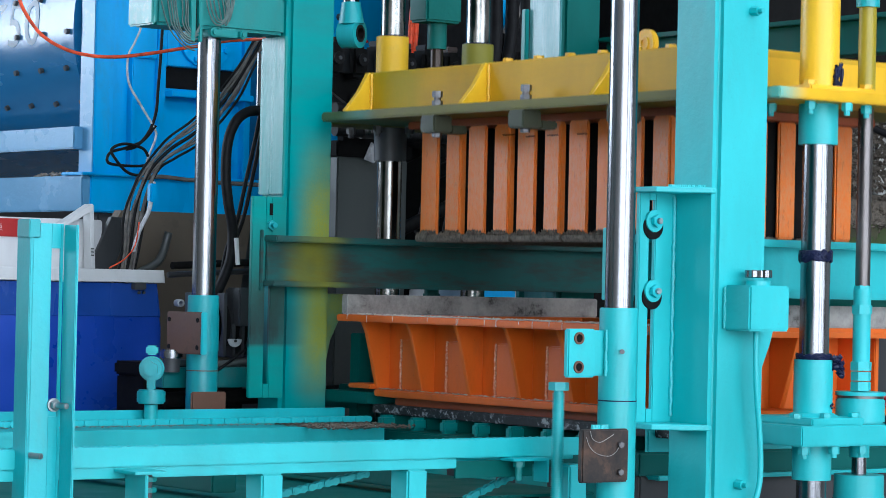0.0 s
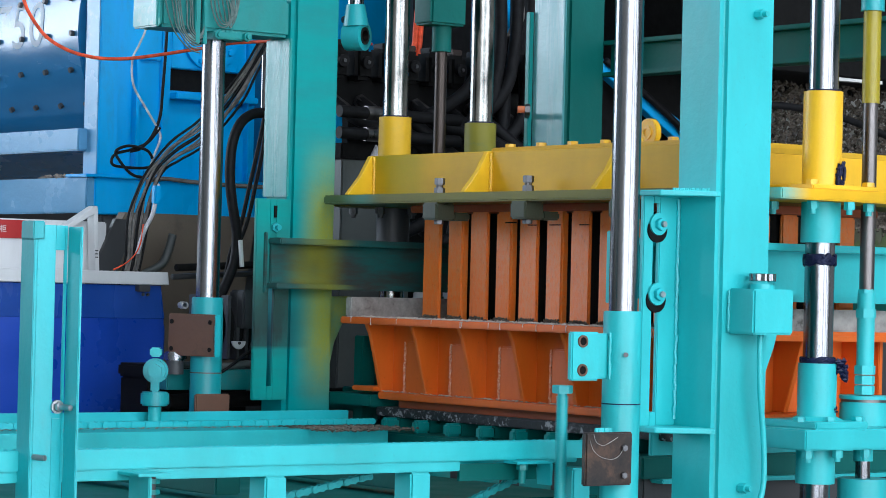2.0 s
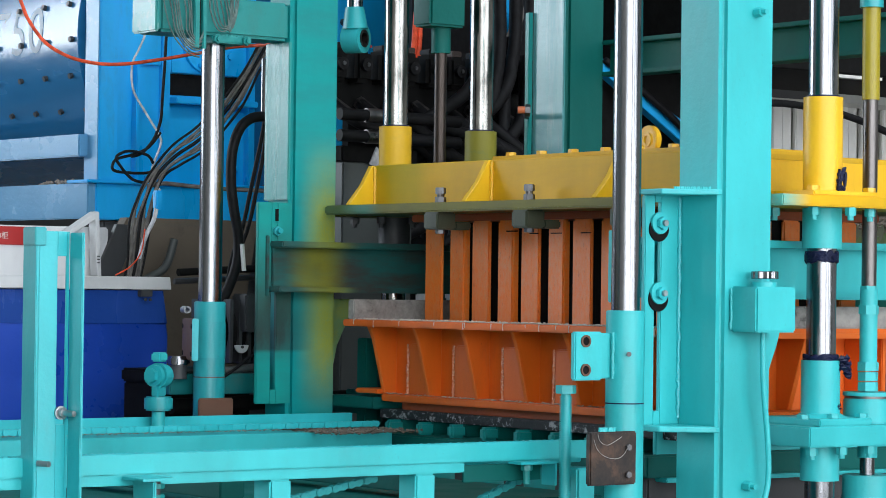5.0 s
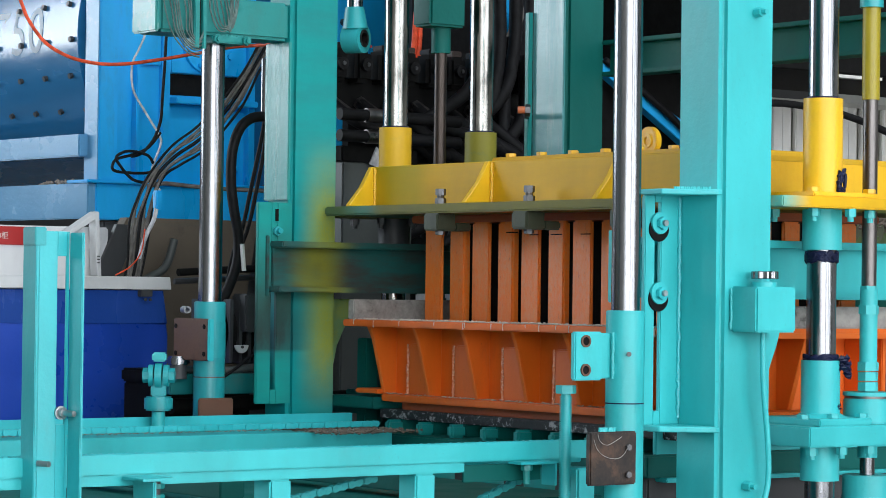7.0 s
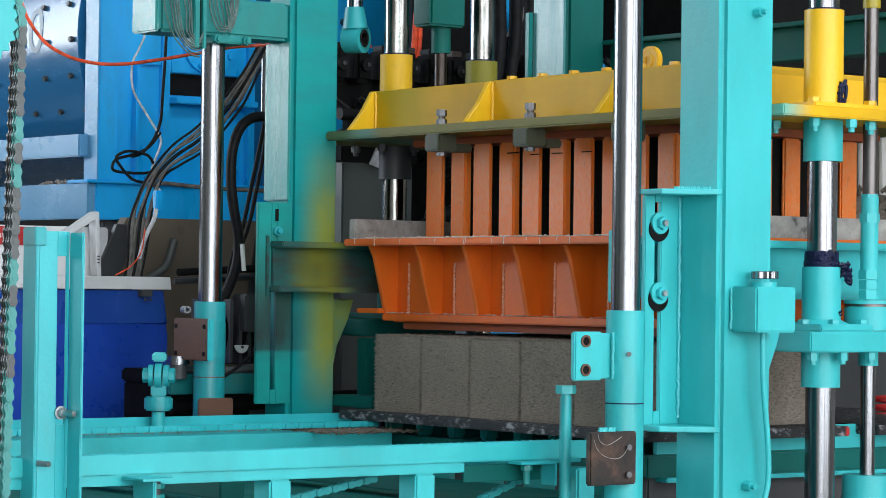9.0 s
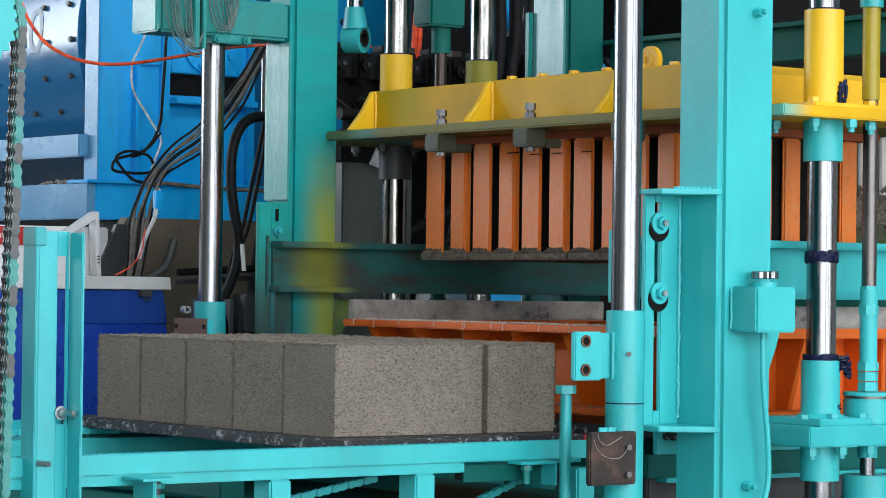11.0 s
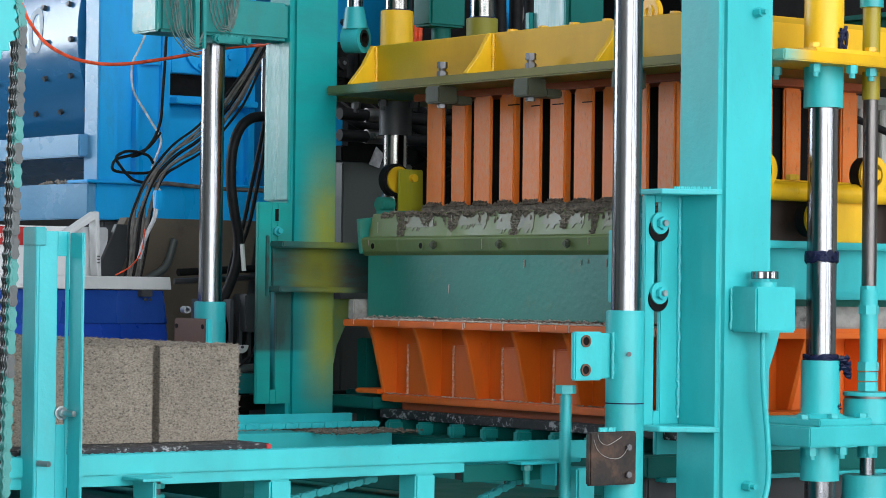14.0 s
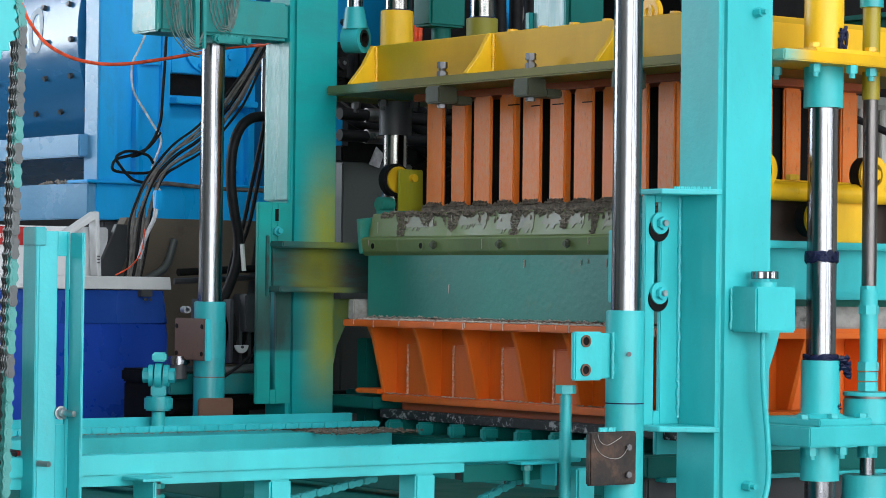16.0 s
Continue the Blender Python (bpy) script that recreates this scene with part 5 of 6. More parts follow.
# Added dark panel: the shade below the station as a sheet.
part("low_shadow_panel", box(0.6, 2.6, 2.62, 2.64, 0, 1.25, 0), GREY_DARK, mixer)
part("mortar_heap", clumps(26, (0.48, 2.5, 1.366), (0.52, 2.75, 1.375), 0.02, 81), MORTAR, mixer, "mortar left on the beam")
part("wall_plate_right", box(1.2, 2.4, 2.30, 2.34, 1.5, 2.6, 0.003), BLUE, mixer)
for i in range(4):
    part("stud", cyl((1.36 + (i % 2) * 0.05, 2.30, 1.80 + i * 0.06), (1.36 + (i % 2) * 0.05, 2.285, 1.80 + i * 0.06), 0.012, 8), GREY_DARK, mixer)

# numerals on the drum
for i, ch in enumerate("750"):
    cu = bpy.data.curves.new("numeral", "FONT")
    cu.body, cu.size, cu.extrude = ch, 0.21, 0.0
    tmp = new("tmp_text", cu)
    bpy.context.view_layer.update()
    me = bpy.data.meshes.new_from_object(tmp.evaluated_get(bpy.context.evaluated_depsgraph_get()))
    bpy.data.objects.remove(tmp)
    ob = new("numeral", me)
    me.materials.clear()
    me.materials.append(NUMERAL)
    for v in me.vertices:
        y, z = 3.065 - i * 0.118 - v.co.x, 1.795 + v.co.y
        v.co = Vector((DX - math.sqrt((DR + 0.0015) ** 2 - (z - DZ) ** 2), y, z)) - ORIGIN[drum.name]
    ob.parent = drum

# ---------------------------------------------------------------- background: control cabinet and blue tank
cab = thing("control_cabinet", (-0.2, 1.72, 0), "light grey sheet control cabinet with a red label", "cabinet")
part("body", box(-0.9, 0.097, 1.62, 1.9, 0, 1.209, 0.004), GREY_WHITE, cab)
part("label_plate", box(-0.334, -0.159, 1.613, 1.620, 1.155, 1.205, 0.002), RED, cab)
cu = bpy.data.curves.new("lettering", "FONT")
cu.body, cu.size, cu.extrude = "\u529b\u67dc", 0.021, 0.0004
tmp = new("tmp_text", cu)
bpy.context.view_layer.update()
me = bpy.data.meshes.new_from_object(tmp.evaluated_get(bpy.context.evaluated_depsgraph_get()))
bpy.data.objects.remove(tmp)
ob = new("lettering", me)
me.materials.clear()
me.materials.append(WHITE)
ob.parent = cab
ob.matrix_local = Matrix.Translation(Vector((-0.262, 1.6120, 1.1725)) - ORIGIN[cab.name]) @ pose(0, 0, 0, 90, 0, 0)
part("hinged_flap", prism([(-0.064, 1.195), (0.026, 1.252), (0.033, 1.250), (0.043, 1.072), (0.029, 1.072), (0.021, 1.228), (-0.060, 1.181)], "y", 1.56, 1.60), GREY_WHITE, cab)
for z in (1.108, 1.117, 1.126):
    part("hinge_slot", box(0.026, 0.034, 1.555, 1.558, z, z + 0.003, 0), GREY_DARK, cab)

tank = thing("blue_tank", (-0.3, 1.5, 0), "glossy ultramarine tank with a grey rim", "tank")
part("body", prism([(-1.4, 0.0), (0.149, 0.0), (0.150, 0.915), (0.131, 1.035), (-1.4, 1.035)], "y", 1.38, 1.60, 0.004), BLUE_DEEP, tank)
part("upper_band", prism([(-1.4, 0.945), (0.144, 0.945), (0.130, 1.035), (-1.4, 1.035)], "y", 1.376, 1.3805, 0.001), paint("cobalt_enamel", (0.016, 0.066, 0.34), 0.25, (0.03, 0.05, 0.25), 0.2), tank)
part("rim", prism([(-1.42, 1.037), (0.147, 1.037), (0.143, 1.072), (-1.42, 1.072)], "y", 1.36, 1.62, 0.002), GREY_WHITE, tank)
part("latch", box(0.047, 0.082, 1.350, 1.374, 1.018, 1.036, 0.002), GREY_DARK, tank)
for x in (0.057, 0.072):
    part("latch_screw", cyl((x, 1.350, 1.010), (x, 1.344, 1.010), 0.004, 8), GREY_DARK, tank)

# ---------------------------------------------------------------- background: hydraulics behind the press
# The bank's near-black colours hold the shade among the rear parts.
val = thing("valve_bank", (1.0, 1.5, 0), "black hydraulic valve bank with hoses and solenoids", "valve bank")
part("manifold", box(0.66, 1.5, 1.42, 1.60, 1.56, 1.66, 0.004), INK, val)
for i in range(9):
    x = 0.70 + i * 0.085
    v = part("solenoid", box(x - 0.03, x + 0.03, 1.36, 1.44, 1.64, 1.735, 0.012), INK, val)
    part("cap", cyl((x, 1.36, 1.69), (x, 1.345, 1.69), 0.018, 16), RUBBER, v)
    part("cap_nut", cyl((x, 1.345, 1.69), (x, 1.340, 1.69), 0.006, 6), STEEL, v)
    part("connector", box(x - 0.018, x + 0.018, 1.37, 1.42, 1.735, 1.752, 0.003), RUST_DARK if i % 2 else RUBBER, v)
    if i in (1, 4):
        part("signal_lamp", cyl((x + 0.02, 1.366, 1.745), (x + 0.02, 1.36, 1.745), 0.004, 8), RED, v)
for i in range(8):
    x = 0.70 + i * 0.10
    h = part("hose", tube([(x, 1.40, 1.58), (x + 0.02, 1.30, 1.52), (x + 0.16, 1.26, 1.48 - 0.03 * (i % 3)), (x + 0.30, 1.30, 1.40), (x + 0.34, 1.40, 1.20)], 0.018, 12), RUBBER, val)
    part("fitting", cyl((x, 1.41, 1.585), (x + 0.012, 1.34, 1.545), 0.021, 6), STEEL_BROWN, h)
for z in (1.535, 1.475):
    hp = part("pipe", cyl((0.60, 1.22, z), (1.02, 1.22, z - 0.004), 0.017, 16), RUBBER, val)
    part("ferrule", cyl((0.69, 1.22, z), (0.755, 1.22, z), 0.020, 16), STEEL_BROWN, hp)
for i, (x0, z0) in enumerate(((1.05, 1.78), (1.10, 1.70), (1.16, 1.75), (1.22, 1.66), (1.12, 1.5), (1.2, 1.45))):
    part("hose", tube([(x0 - 0.2, 1.35, z0 - 0.3), (x0 + 0.05, 1.30, z0 - 0.16), (x0 + 0.14, 1.32, z0 + 0.02), (x0 + 0.17, 1.36, z0 + 0.3)], 0.020, 12), RUBBER, val)
# Added near-black sheet for the shade behind the valves.
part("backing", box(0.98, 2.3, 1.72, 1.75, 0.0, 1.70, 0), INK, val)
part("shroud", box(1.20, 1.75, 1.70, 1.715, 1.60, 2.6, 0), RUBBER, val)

pb = thing("pump_box", (0.78, 1.35, 0), "dark grey sheet steel pump box", "box")
part("body", box(0.655, 0.90, 1.28, 1.5, 0, 1.405, 0.004), GREY_MID, pb)
part("lid", box(0.645, 0.91, 1.27, 1.51, 1.405, 1.45, 0.004), INK, pb)
part("blue_film", prism([(0.735, 1.40), (0.76, 1.45), (0.785, 1.43), (0.77, 1.39)], "y", 1.262, 1.268, 0.001), WHITE_WIRE, pb)
motor = thing("drive_motor", (0.12, 1.05, 0), "dark green electric motor with a white fan cover", "motor")
part("housing", cyl((0.07, 1.05, 0.93), (0.28, 1.05, 0.93), 0.085, 28, bev=0.01), INK, motor)
for k in range(7):
    part("fin", box(0.08 + k * 0.028, 0.09 + k * 0.028, 0.955, 1.15, 0.85, 1.015, 0.002), GREY_DARK, motor)
part("terminal_box", box(0.11, 0.20, 0.93, 1.0, 0.93, 1.03, 0.005), GREY_DARK, motor)
fan = [(0.1028 + 0.021 * math.cos(math.pi + math.pi * k / 16), 0.897 + 0.021 * math.sin(math.pi + math.pi * k / 16)) for k in range(17)]
part("fan_cover", prism(fan, "y", 0.934, 0.940, 0.001), GREY_WHITE, motor, "half-round pale cover")
part("cover_screw", cyl((0.1028, 0.934, 0.892), (0.1028, 0.931, 0.892), 0.004, 10), GREY_DARK, motor)
part("gear", box(-0.15, -0.05, 0.92, 1.12, 0.80, 0.835, 0.006), INK, motor)
part("filler_cap", cyl((-0.141, 0.85, 0.850), (-0.141, 0.85, 0.872), 0.029, 24, bev=0.004), CHROME, motor)
part("cap_neck", cyl((-0.141, 0.85, 0.815), (-0.141, 0.85, 0.850), 0.022, 20), GREY_DARK, motor)
# Shaded copy of the teal: dimness put in its colour, besides grey dust.
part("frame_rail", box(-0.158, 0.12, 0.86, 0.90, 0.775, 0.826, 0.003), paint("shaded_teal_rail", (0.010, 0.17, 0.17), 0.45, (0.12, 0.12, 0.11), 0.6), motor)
part("dusty_pipe", tube([(-0.14, 0.88, 0.836), (-0.05, 0.875, 0.838), (0.03, 0.87, 0.835), (0.11, 0.865, 0.845)], 0.009, 10), GREY_MID, motor)
part("slack_cable", tube([(-0.03, 0.86, 0.80), (0.03, 0.86, 0.835), (0.08, 0.86, 0.868), (0.12, 0.86, 0.88)], 0.004, 8), RUBBER, motor)
part("stand", box(-0.14, 0.16, 0.98, 1.12, 0, 0.80, 0.004), INK, motor)
part("hydraulic_pipe", cyl((-0.10, 0.95, 0.74), (0.6, 0.95, 0.76), 0.020, 14), INK, motor)
cone = thing("shaded_chute", (-0.1, 1.3, 0), "dusty brown steel chute in the shade", "chute")
part("shell", prism([(-0.20, 0.0), (0.42, 0.0), (0.62, 1.24), (0.18, 1.24), (0.02, 0.95), (-0.20, 0.75)], "y", 1.66, 1.70, 0), CHUTE, cone)
part("side_plate", prism([(0.12, 1.22), (0.19, 1.216), (0.129, 1.072), (0.06, 0.93), (-0.02, 0.93)], "y", 1.61, 1.63, 0.002), GREY_DARK, cone)
part("stay", tube([(0.30, 1.60, 1.18), (0.27, 1.60, 1.10), (0.20, 1.60, 1.06), (0.14, 1.60, 1.0)], 0.012, 10), GREY_MID, cone)
part("open_pipe", ring((0.10, 1.20, 0.985), (0.112, 1.24, 0.985), 0.010, 0.006, 16), GREY_WHITE, cone)
part("cross_pipe", cyl((0.13, 1.30, 1.085), (0.40, 1.30, 1.10), 0.010, 10), INK, cone)
part("cross_pipe", cyl((0.13, 1.32, 1.060), (0.40, 1.32, 1.075), 0.008, 10), GREY_DARK, cone)

cylr = thing("tilt_cylinder", (0.42, 0.9, 1.7), "teal cylinder eye on a chromed piston rod", "cylinder")
part("piston_rod", cyl((0.4215, 0.90, 1.785), (0.4215, 0.90, 2.3), 0.0215, 28), CHROME, cylr)
ax = Vector((0.44, -0.90, 0)).normalized()
ec = Vector((0.430, 0.90, 1.712))
part("eye", ring(ec - ax * 0.030, ec + ax * 0.022, 0.039, 0.020, 36), TEAL_DIM, cylr, "teal eye with chipped paint")
part("neck", cyl((0.424, 0.90, 1.738), (0.4215, 0.90, 1.795), 0.0345, 28, r2=0.025), TEAL_DIM, cylr)
part("bush", ring(ec - ax * 0.031, ec + ax * 0.024, 0.0235, 0.016, 28), STEEL_BLACK, cylr)
part("hanger", box(0.400, 0.443, 0.88, 0.92, 2.3, 2.6, 0.003), TEAL_DIM, cylr)

pc = thing("press_cylinder", (0.62, 0.79, 1.7), "teal cylinder mount with a brown draw rod", "cylinder")
part("mount", box(0.551, 0.668, 0.735, 0.816, 1.745, 2.3, 0.006), TEAL_DARK, pc)
part("gland", cyl((0.622, 0.783, 1.677), (0.622, 0.783, 1.745), 0.026, 28), TEAL_DARK, pc)

guard = thing("pump_guard", (1.3, 1.33, 0), "blue sheet guard beside a dark green flanged pipe", "guard")
part("sheet", box(1.205, 1.324, 1.30, 1.32, 0, 1.31, 0.002), BLUE, guard)
part("pipe", cyl((1.347, 1.30, 0), (1.347, 1.30, 1.235), 0.016, 16), TEAL_DARK, guard)
part("pipe_flange", cyl((1.350, 1.30, 1.235), (1.350, 1.30, 1.262), 0.029, 20, bev=0.002), TEAL_DARK, guard)
part("switch", box(1.285, 1.318, 1.285, 1.30, 1.195, 1.235, 0.006), RUBBER, guard)
# Invented pale box that paints the bright background showing under the rail.
pale_fill = thing("gap_light_box", (1.3, 1.55, 0), "added pale grey box for the brightness in the gap behind the press", "box")
part("body", box(1.15, 1.50, 1.50, 1.60, 0, 1.035, 0.004), GREY_WHITE, pale_fill)
part("lid", box(1.145, 1.505, 1.495, 1.605, 1.035, 1.045, 0.003), GREY_WHITE, pale_fill)

# right background: pale sheet panel, chute and falling mix
pan = thing("corrugated_screen", (2.75, 1.9, 0), "pale ribbed sheet screen behind the machine", "screen")
for i in range(34):
    part("rib", box(2.60 + i * 0.055, 2.645 + i * 0.055, 1.90 + (i % 2) * 0.012, 1.92 + (i % 2) * 0.012, 1.0, 1.72, 0.003), WHITE, pan)
part("backing", box(2.58, 4.5, 1.935, 1.95, 0.0, 1.74, 0), HALL_WALL, pan)
hp = thing("hopper", (2.6, 1.4, 1.7), "dark grey steel mix hopper above the feed box", "hopper")
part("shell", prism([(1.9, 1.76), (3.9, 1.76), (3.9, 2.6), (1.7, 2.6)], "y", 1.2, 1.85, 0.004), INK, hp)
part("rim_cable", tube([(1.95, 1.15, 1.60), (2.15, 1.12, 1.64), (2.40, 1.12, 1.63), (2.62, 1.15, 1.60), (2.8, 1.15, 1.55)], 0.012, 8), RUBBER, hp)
# White strip painted in for a bright line at the hopper; no lamp.
part("bright_line_strip", box(2.40, 2.70, 1.16, 1.19, 1.742, 1.752, 0), WHITE, hp)
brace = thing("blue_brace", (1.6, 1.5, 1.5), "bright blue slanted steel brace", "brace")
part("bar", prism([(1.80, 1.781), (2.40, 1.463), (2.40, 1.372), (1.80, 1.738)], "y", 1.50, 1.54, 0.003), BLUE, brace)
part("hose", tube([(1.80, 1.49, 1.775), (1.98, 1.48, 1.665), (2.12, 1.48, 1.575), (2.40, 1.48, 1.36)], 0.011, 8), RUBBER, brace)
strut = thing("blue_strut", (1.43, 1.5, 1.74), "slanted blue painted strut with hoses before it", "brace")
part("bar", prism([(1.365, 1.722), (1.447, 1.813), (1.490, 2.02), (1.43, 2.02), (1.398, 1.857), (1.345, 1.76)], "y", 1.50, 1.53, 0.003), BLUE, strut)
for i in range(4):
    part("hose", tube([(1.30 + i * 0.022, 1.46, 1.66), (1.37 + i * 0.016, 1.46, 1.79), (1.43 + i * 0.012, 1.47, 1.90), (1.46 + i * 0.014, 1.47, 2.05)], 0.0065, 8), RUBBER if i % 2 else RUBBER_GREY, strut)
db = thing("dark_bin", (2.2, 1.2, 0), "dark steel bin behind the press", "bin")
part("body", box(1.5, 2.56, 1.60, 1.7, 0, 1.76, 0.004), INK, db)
part("skirt", box(2.12, 4.2, 1.60, 1.66, 0, 1.10, 0.004), GREY_DARK, db)
part("mix", box(2.45, 4.1, 1.602, 1.65, 1.10, 1.395, 0.02), MORTAR_DARK, db, "heaped dark concrete mix")
part("mix_crumbs", clumps(1500, (2.45, 1.590, 1.12), (4.1, 1.62, 1.425), 0.017, 93, flat=0.9), MORTAR_DARK, db, "lumps of dark concrete mix")
sprg = thing("coil_spring", (1.35, -0.15, 0.5), "red coil spring under the frame", "spring")
coil = [(1.36 + 0.035 * math.cos(i * 0.8), -0.15 + 0.035 * math.sin(i * 0.8), 0.62 + i * 0.0028) for i in range(64)]
part("coil", tube(coil, 0.007, 8, None, 2), RED, sprg)
part("seat", cyl((1.36, -0.15, 0.0), (1.36, -0.15, 0.615), 0.05, 20), GREY_DARK, sprg)

falls = thing("falling_mix", (2.75, 1.55, 1.75), "dark clods of concrete mix falling from the hopper", "falling concrete", kind="stuff")
tagged(part("clods", clumps(6500, (2.30, 1.46, 1.30), (3.4, 1.60, 1.78), 0.013, 91, flat=0.9), MORTAR_DARK, falls), kind="stuff")

# ---------------------------------------------------------------- cables and hoses
oh = tube([(-0.62, 1.25, 2.60), (-0.50, 1.2, 1.96), (-0.414, 1.2, 1.776), (-0.390, 1.2, 1.727), (-0.341, 1.2, 1.672), (-0.274, 1.2, 1.640), (-0.198, 1.2, 1.627), (-0.114, 1.2, 1.629), (-0.019, 1.2, 1.644),
           (0.085, 1.2, 1.665), (0.138, 1.19, 1.676), (0.195, 1.15, 1.690), (0.23, 1.05, 1.692), (0.20, 0.93, 1.69), (0.19, 0.865, 1.69)], 0.0046, 10)
solo("orange_air_hose", oh, ORANGE_HOSE, "thin orange air hose hanging in a bow to the column", "hose")
red = tube([(1.048, 1.5, 1.69), (1.054, 1.49, 1.77), (1.068, 1.5, 1.86), (1.09, 1.5, 2.0)], 0.009, 8)
tube([(1.066, 1.5, 1.69), (1.072, 1.49, 1.77), (1.086, 1.5, 1.86), (1.11, 1.5, 2.0)], 0.009, 8, red)
solo("red_hose_pair", red, ORANGE_HOSE, "pair of red hoses rising behind the press", "hose")
ww = tube([(0.137, 1.5, 1.90), (0.137, 1.5, 1.762), (0.118, 1.5, 1.706), (0.095, 1.5, 1.658), (0.100, 1.5, 1.588), (0.141, 1.5, 1.527), (0.185, 1.5, 1.466), (0.189, 1.5, 1.438), (0.165, 1.5, 1.379), (0.162, 1.5, 1.343), (0.150, 1.46, 1.325), (0.130, 1.40, 1.31)], 0.0032, 8)
solo("white_wire", ww, WHITE_WIRE, "thin white wire curling down the mixer front", "cable")
bundle = thing("cable_bundle", (0.3, 1.4, 1.2), "bundle of grey and black cables", "cable")
for i in range(7):
    o = i * 0.0085 - 0.02
    q = 0.012 * math.sin(i * 2.1)
    part("cable", tube([(0.487 + o, 1.42, 1.747), (0.413 + o, 1.40, 1.647 - q), (0.339 + o + q, 1.40 - o, 1.548), (0.258 + o * 0.8, 1.40, 1.466 - o), (0.176 + q, 1.40 - o, 1.412 - o), (0.114 + o, 1.40, 1.351), (0.080 + o, 1.40 + q, 1.288), (0.059 + o * 1.3, 1.40, 1.210), (0.049 + o, 1.40, 1.103), (0.03 + o, 1.42, 0.98)],
                       0.0048 if i % 2 else 0.0036, 8), RUBBER_GREY if i % 3 else RUBBER, bundle)
part("connector", box(0.058, 0.078, 1.30, 1.32, 1.255, 1.305, 0.003), BLUE, bundle)
part("tail", tube([(0.065, 1.31, 1.257), (0.057, 1.31, 1.225), (0.033, 1.31, 1.18), (0.019, 1.32, 1.12)], 0.006, 8), WHITE_WIRE, bundle)
part("drop", tube([(0.204, 1.5, 1.92), (0.204, 1.5, 1.782), (0.200, 1.5, 1.672), (0.194, 1.5, 1.577), (0.188, 1.5, 1.506), (0.164, 1.5, 1.450), (0.128, 1.5, 1.414), (0.096, 1.5, 1.404)], 0.0045, 8), RUBBER, bundle)
part("long_cable", tube([(0.121, 1.45, 1.321), (0.172, 1.45, 1.331), (0.263, 1.45, 1.326), (0.375, 1.45, 1.322), (0.498, 1.45, 1.321), (0.60, 1.45, 1.32)], 0.006, 8), RUBBER_GREY, bundle)
part("slack_loop", tube([(0.189, 1.5, 1.474), (0.149, 1.5, 1.430), (0.096, 1.5, 1.408), (0.047, 1.5, 1.393), (0.039, 1.5, 1.366), (0.084, 1.5, 1.359), (0.150, 1.5, 1.361), (0.165, 1.5, 1.371)], 0.0042, 7), RUBBER, bundle)
part("slack_loop", tube([(0.161, 1.49, 1.387), (0.142, 1.49, 1.409), (0.083, 1.49, 1.418), (0.044, 1.49, 1.401), (0.057, 1.49, 1.375), (0.097, 1.49, 1.340), (0.144, 1.49, 1.336), (0.169, 1.49, 1.363)], 0.0042, 7), RUBBER, bundle)
part("thin_wire", tube([(0.03, 1.31, 1.20), (0.02, 1.31, 1.14), (0.0, 1.33, 1.10), (-0.03, 1.36, 1.075)], 0.002, 6), ORANGE_HOSE, bundle)
hose = thing("hydraulic_hose", (0.2, 1.0, 1.2), "thick black hydraulic hoses beside the column", "hose")
part("hose", tube([(0.26, 1.0, 1.503), (0.209, 1.0, 1.499), (0.165, 1.0, 1.491), (0.130, 1.0, 1.463), (0.108, 1.0, 1.407), (0.104, 1.0, 1.325), (0.114, 1.0, 1.252), (0.129, 1.0, 1.178), (0.124, 1.0, 1.104), (0.093, 1.0, 1.030), (0.06, 1.02, 0.96)], 0.0135, 14), RUBBER, hose)
part("hose", tube([(0.239, 1.05, 1.489), (0.225, 1.05, 1.421), (0.200, 1.05, 1.315), (0.175, 1.05, 1.209), (0.145, 1.05, 1.134), (0.125, 1.05, 1.04)], 0.0055, 10), RUBBER, hose)
part("hose", tube([(0.246, 1.05, 1.475), (0.236, 1.05, 1.399), (0.218, 1.05, 1.315), (0.193, 1.05, 1.210), (0.155, 1.05, 1.119), (0.121, 1.05, 1.02)], 0.0055, 10), RUBBER, hose)
part("fitting", cyl((0.275, 1.10, 1.50), (0.275, 1.10, 1.66), 0.014, 16), CHROME, hose)
part("white_fitting", cyl((0.135, 0.98, 1.09), (0.128, 0.98, 1.16), 0.006, 10), WHITE, hose)


# ---------------------------------------------------------------- what moves
def slide(ob, rows):
    """Keys a thing by offsets from where it was built."""
    at = ob.location.copy()
    walk(ob, [(t, Matrix.Translation(at + Vector(d))) for t, d in rows])


def turn(ob, rows):
    at = ob.location.copy()
    walk(ob, [(t, Matrix.Translation(at) @ pose(0, 0, 0, 0, 0, a)) for t, a in rows])


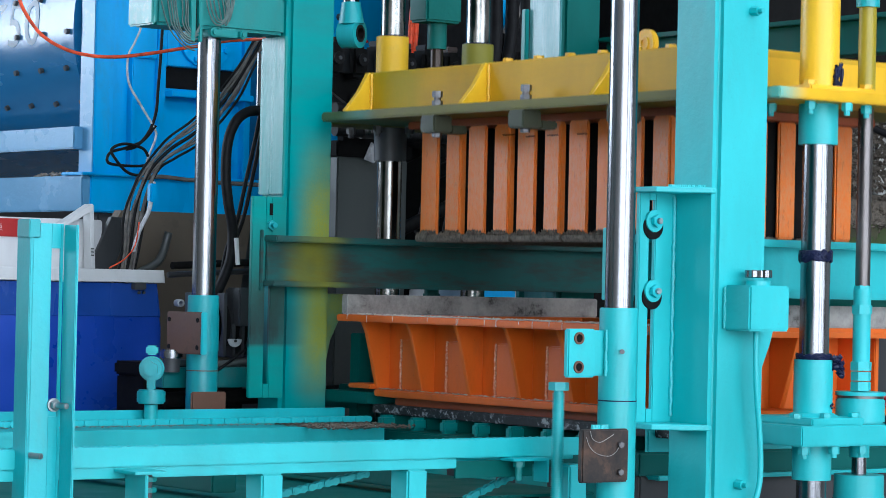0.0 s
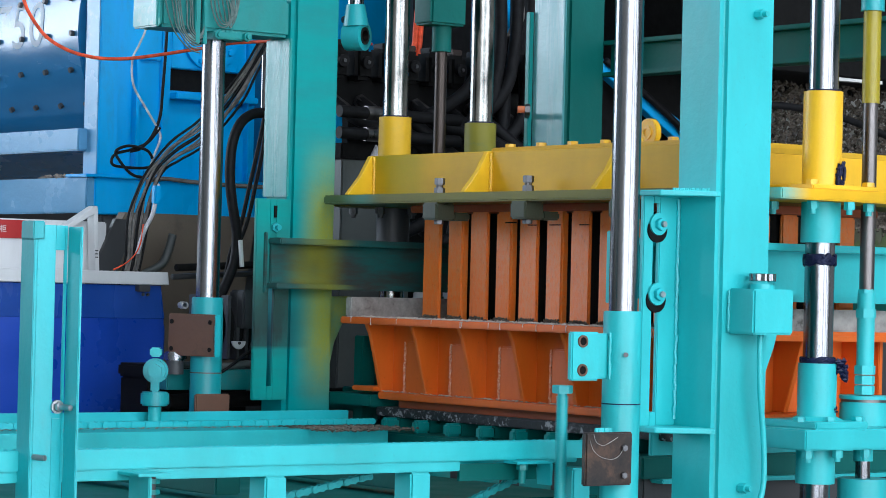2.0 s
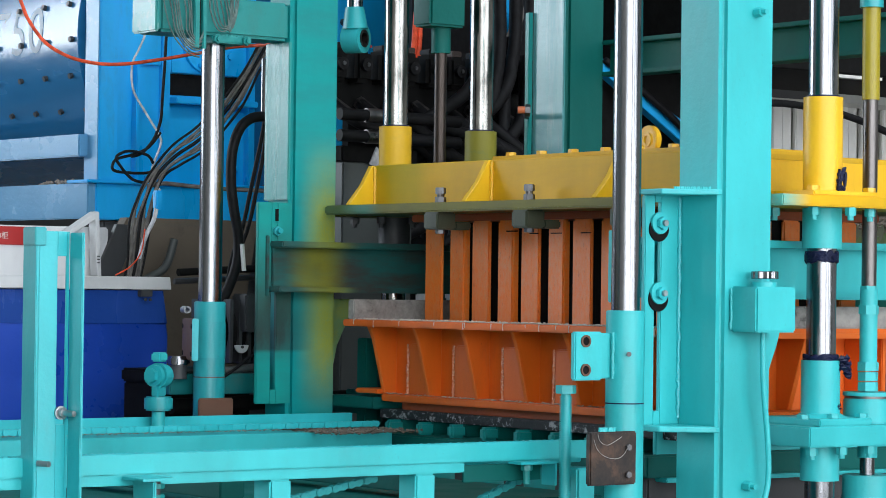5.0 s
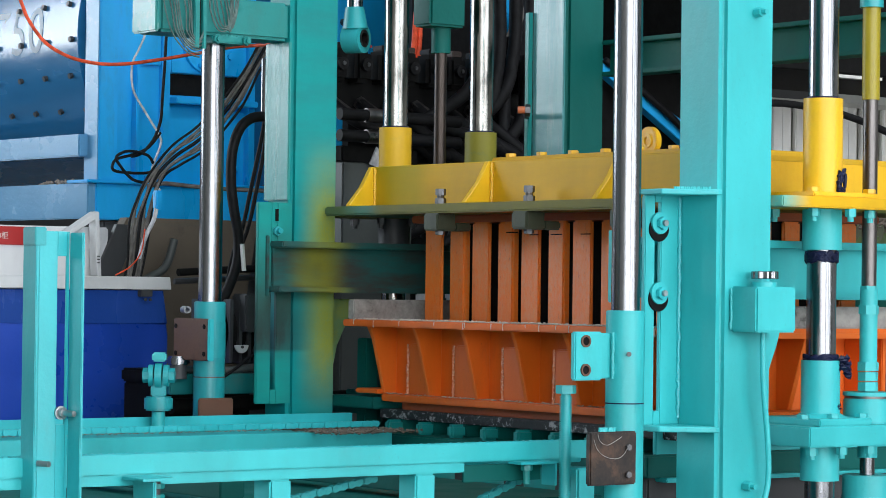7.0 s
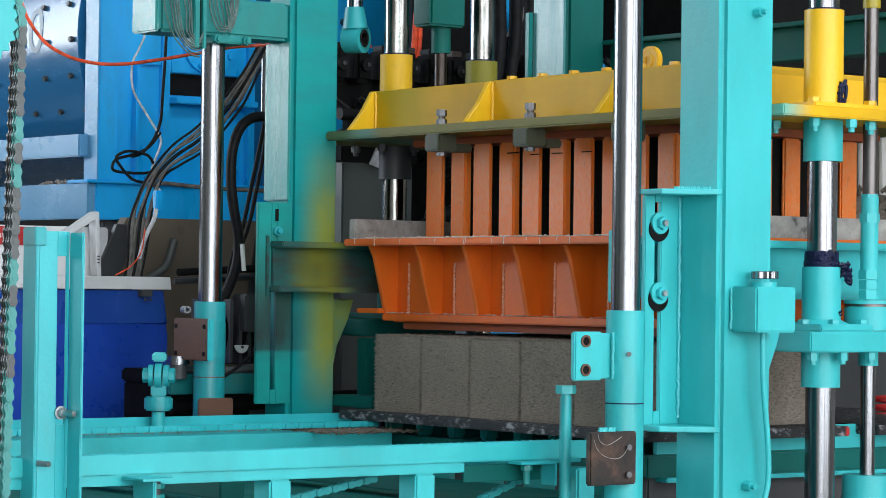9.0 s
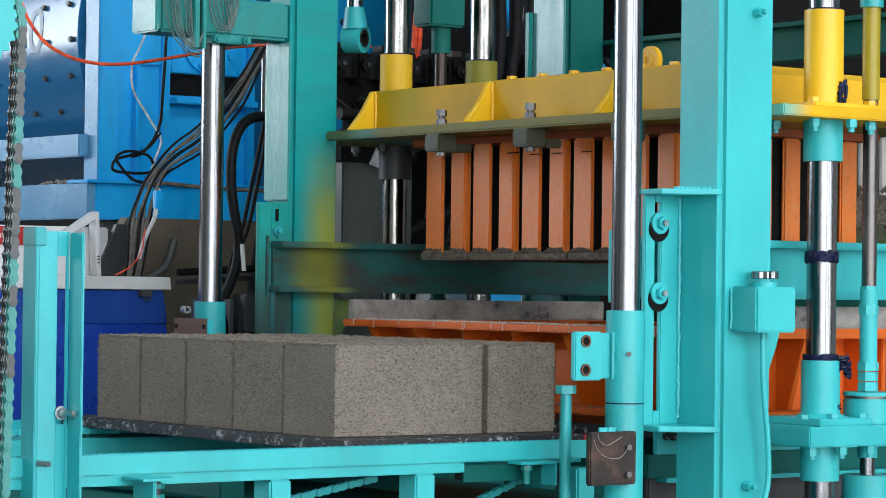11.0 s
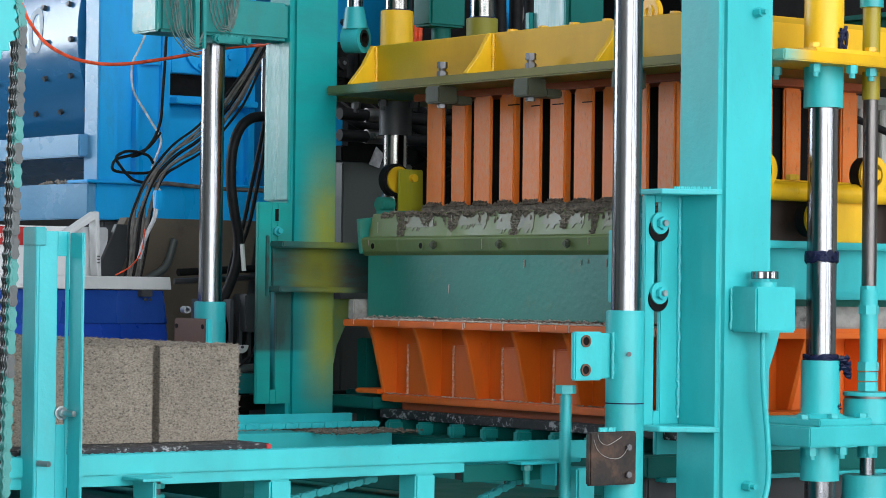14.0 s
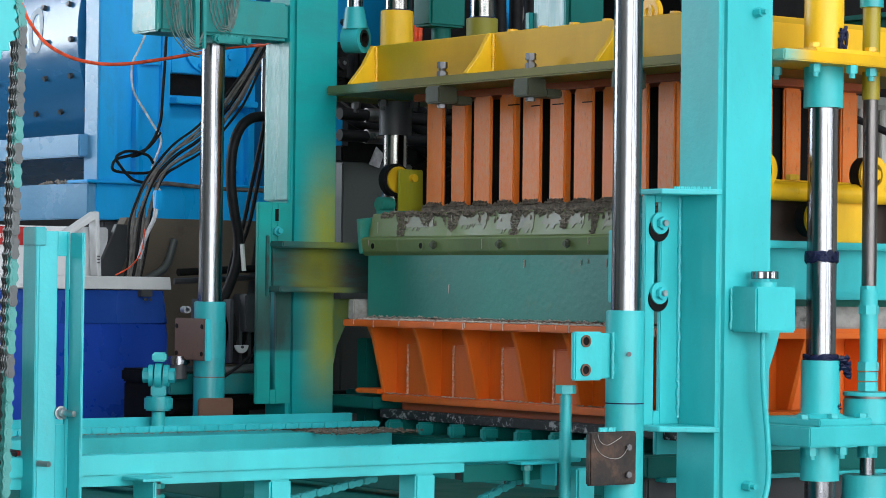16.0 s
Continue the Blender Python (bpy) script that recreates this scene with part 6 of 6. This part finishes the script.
def motions():
    slide(head, [(t, (0, 0, z)) for t, z in (
        (0, -0.081), (0.1, -0.145), (0.2, -0.268), (0.3, -0.270), (0.5, -0.270), (1.0, -0.272), (1.5, -0.281), (2.0, -0.286), (2.5, -0.291), (3.0, -0.297), (3.5, -0.301),
        (4.0, -0.303), (5.0, -0.305), (6.5, -0.308), (7.0, -0.308), (8.0, -0.308), (8.1, -0.295), (8.2, -0.215), (8.3, -0.165), (8.4, -0.132), (8.5, -0.116), (8.7, -0.116),
        (11.5, -0.116), (11.6, -0.110), (11.7, -0.060), (11.8, -0.012), (11.9, 0), (12.1, 0), (16, 0))])
    slide(mould, [(t, (0, 0, z)) for t, z in (
        (0, 0), (7.1, 0), (7.2, 0.003), (7.3, 0.016), (7.4, 0.042), (7.5, 0.067), (7.6, 0.100), (7.7, 0.130), (7.8, 0.155), (8.0, 0.189), (8.2, 0.200), (8.5, 0.202),
        (10.2, 0.202), (10.6, 0.10), (11.0, 0), (11.2, 0), (16, 0))])
    out = ((0, 0), (8.6, 0), (8.75, -0.02), (9.0, -0.126), (9.2, -0.235), (9.7, -0.48), (10.15, -0.70), (10.5, -0.79), (11.3, -0.995), (12.0, -1.188), (12.5, -1.333), (14.5, -1.846), (15.0, -1.984), (15.5, -2.120), (16, -2.258))
    for ob in [pallet_out] + blocks:
        slide(ob, [(t, (x, 0, 0)) for t, x in out])
    slide(pallet_in, [(t, (x, 0, 0)) for t, x in ((0, 0), (8.6, 0), (8.75, -0.02), (9.0, -0.126), (9.2, -0.235), (9.7, -0.48), (10.15, -0.70), (10.3, -0.73), (10.5, -0.73), (16, -0.73))])
    slide(feed, [(t, (x, 0, 0)) for t, x in ((0, 1.35), (11.4, 1.35), (11.7, 1.10), (12.0, 0.72), (12.2, 0.55), (12.5, 0.417), (12.8, 0.24), (13.0, 0.134), (13.2, 0.04), (13.4, 0), (13.6, 0),
                                             (14.8, 0), (14.9, 0.04), (15.0, 0.094), (15.1, 0.05), (15.25, 0), (15.5, 0), (16, 0))])
    slide(hoist, [(t, (x, 0, 0)) for t, x in ((0, -0.16), (7.0, -0.16), (7.1, -0.10), (7.2, -0.035), (7.3, -0.012), (7.5, 0), (7.7, 0), (16, 0))])
    turn(swing, [(t, -37 - a) for t, a in ((0, 51), (1.2, 51), (1.3, 58), (1.4, 76), (1.5, 81), (1.6, 76), (1.7, 66), (1.9, 51), (2.0, 36), (2.1, 26), (2.2, 32), (2.4, 60), (2.6, 84), (2.7, 94), (2.8, 97),
                                                (2.9, 92), (3.0, 76), (3.1, 66), (3.2, 61), (3.4, 80), (3.6, 94), (3.8, 97), (4.0, 62), (4.2, 36), (5.0, 75), (6.0, 66), (6.3, 62), (6.5, 53), (7.0, 51), (16, 55))])
    turn(jt, [(0, 55), (4.2, 55), (6.2, -37), (7, -37), (16, -37)])
    slide(falls, [(t, (0, 0, z)) for t, z in ((0, 0.12), (1.0, 0.06), (2.0, 0.02), (3.0, -0.02), (3.5, -0.08), (3.7, -0.25), (3.9, -0.60), (4.1, -1.0), (4.5, -1.2), (5, -1.2), (16, -1.2))])


motions()
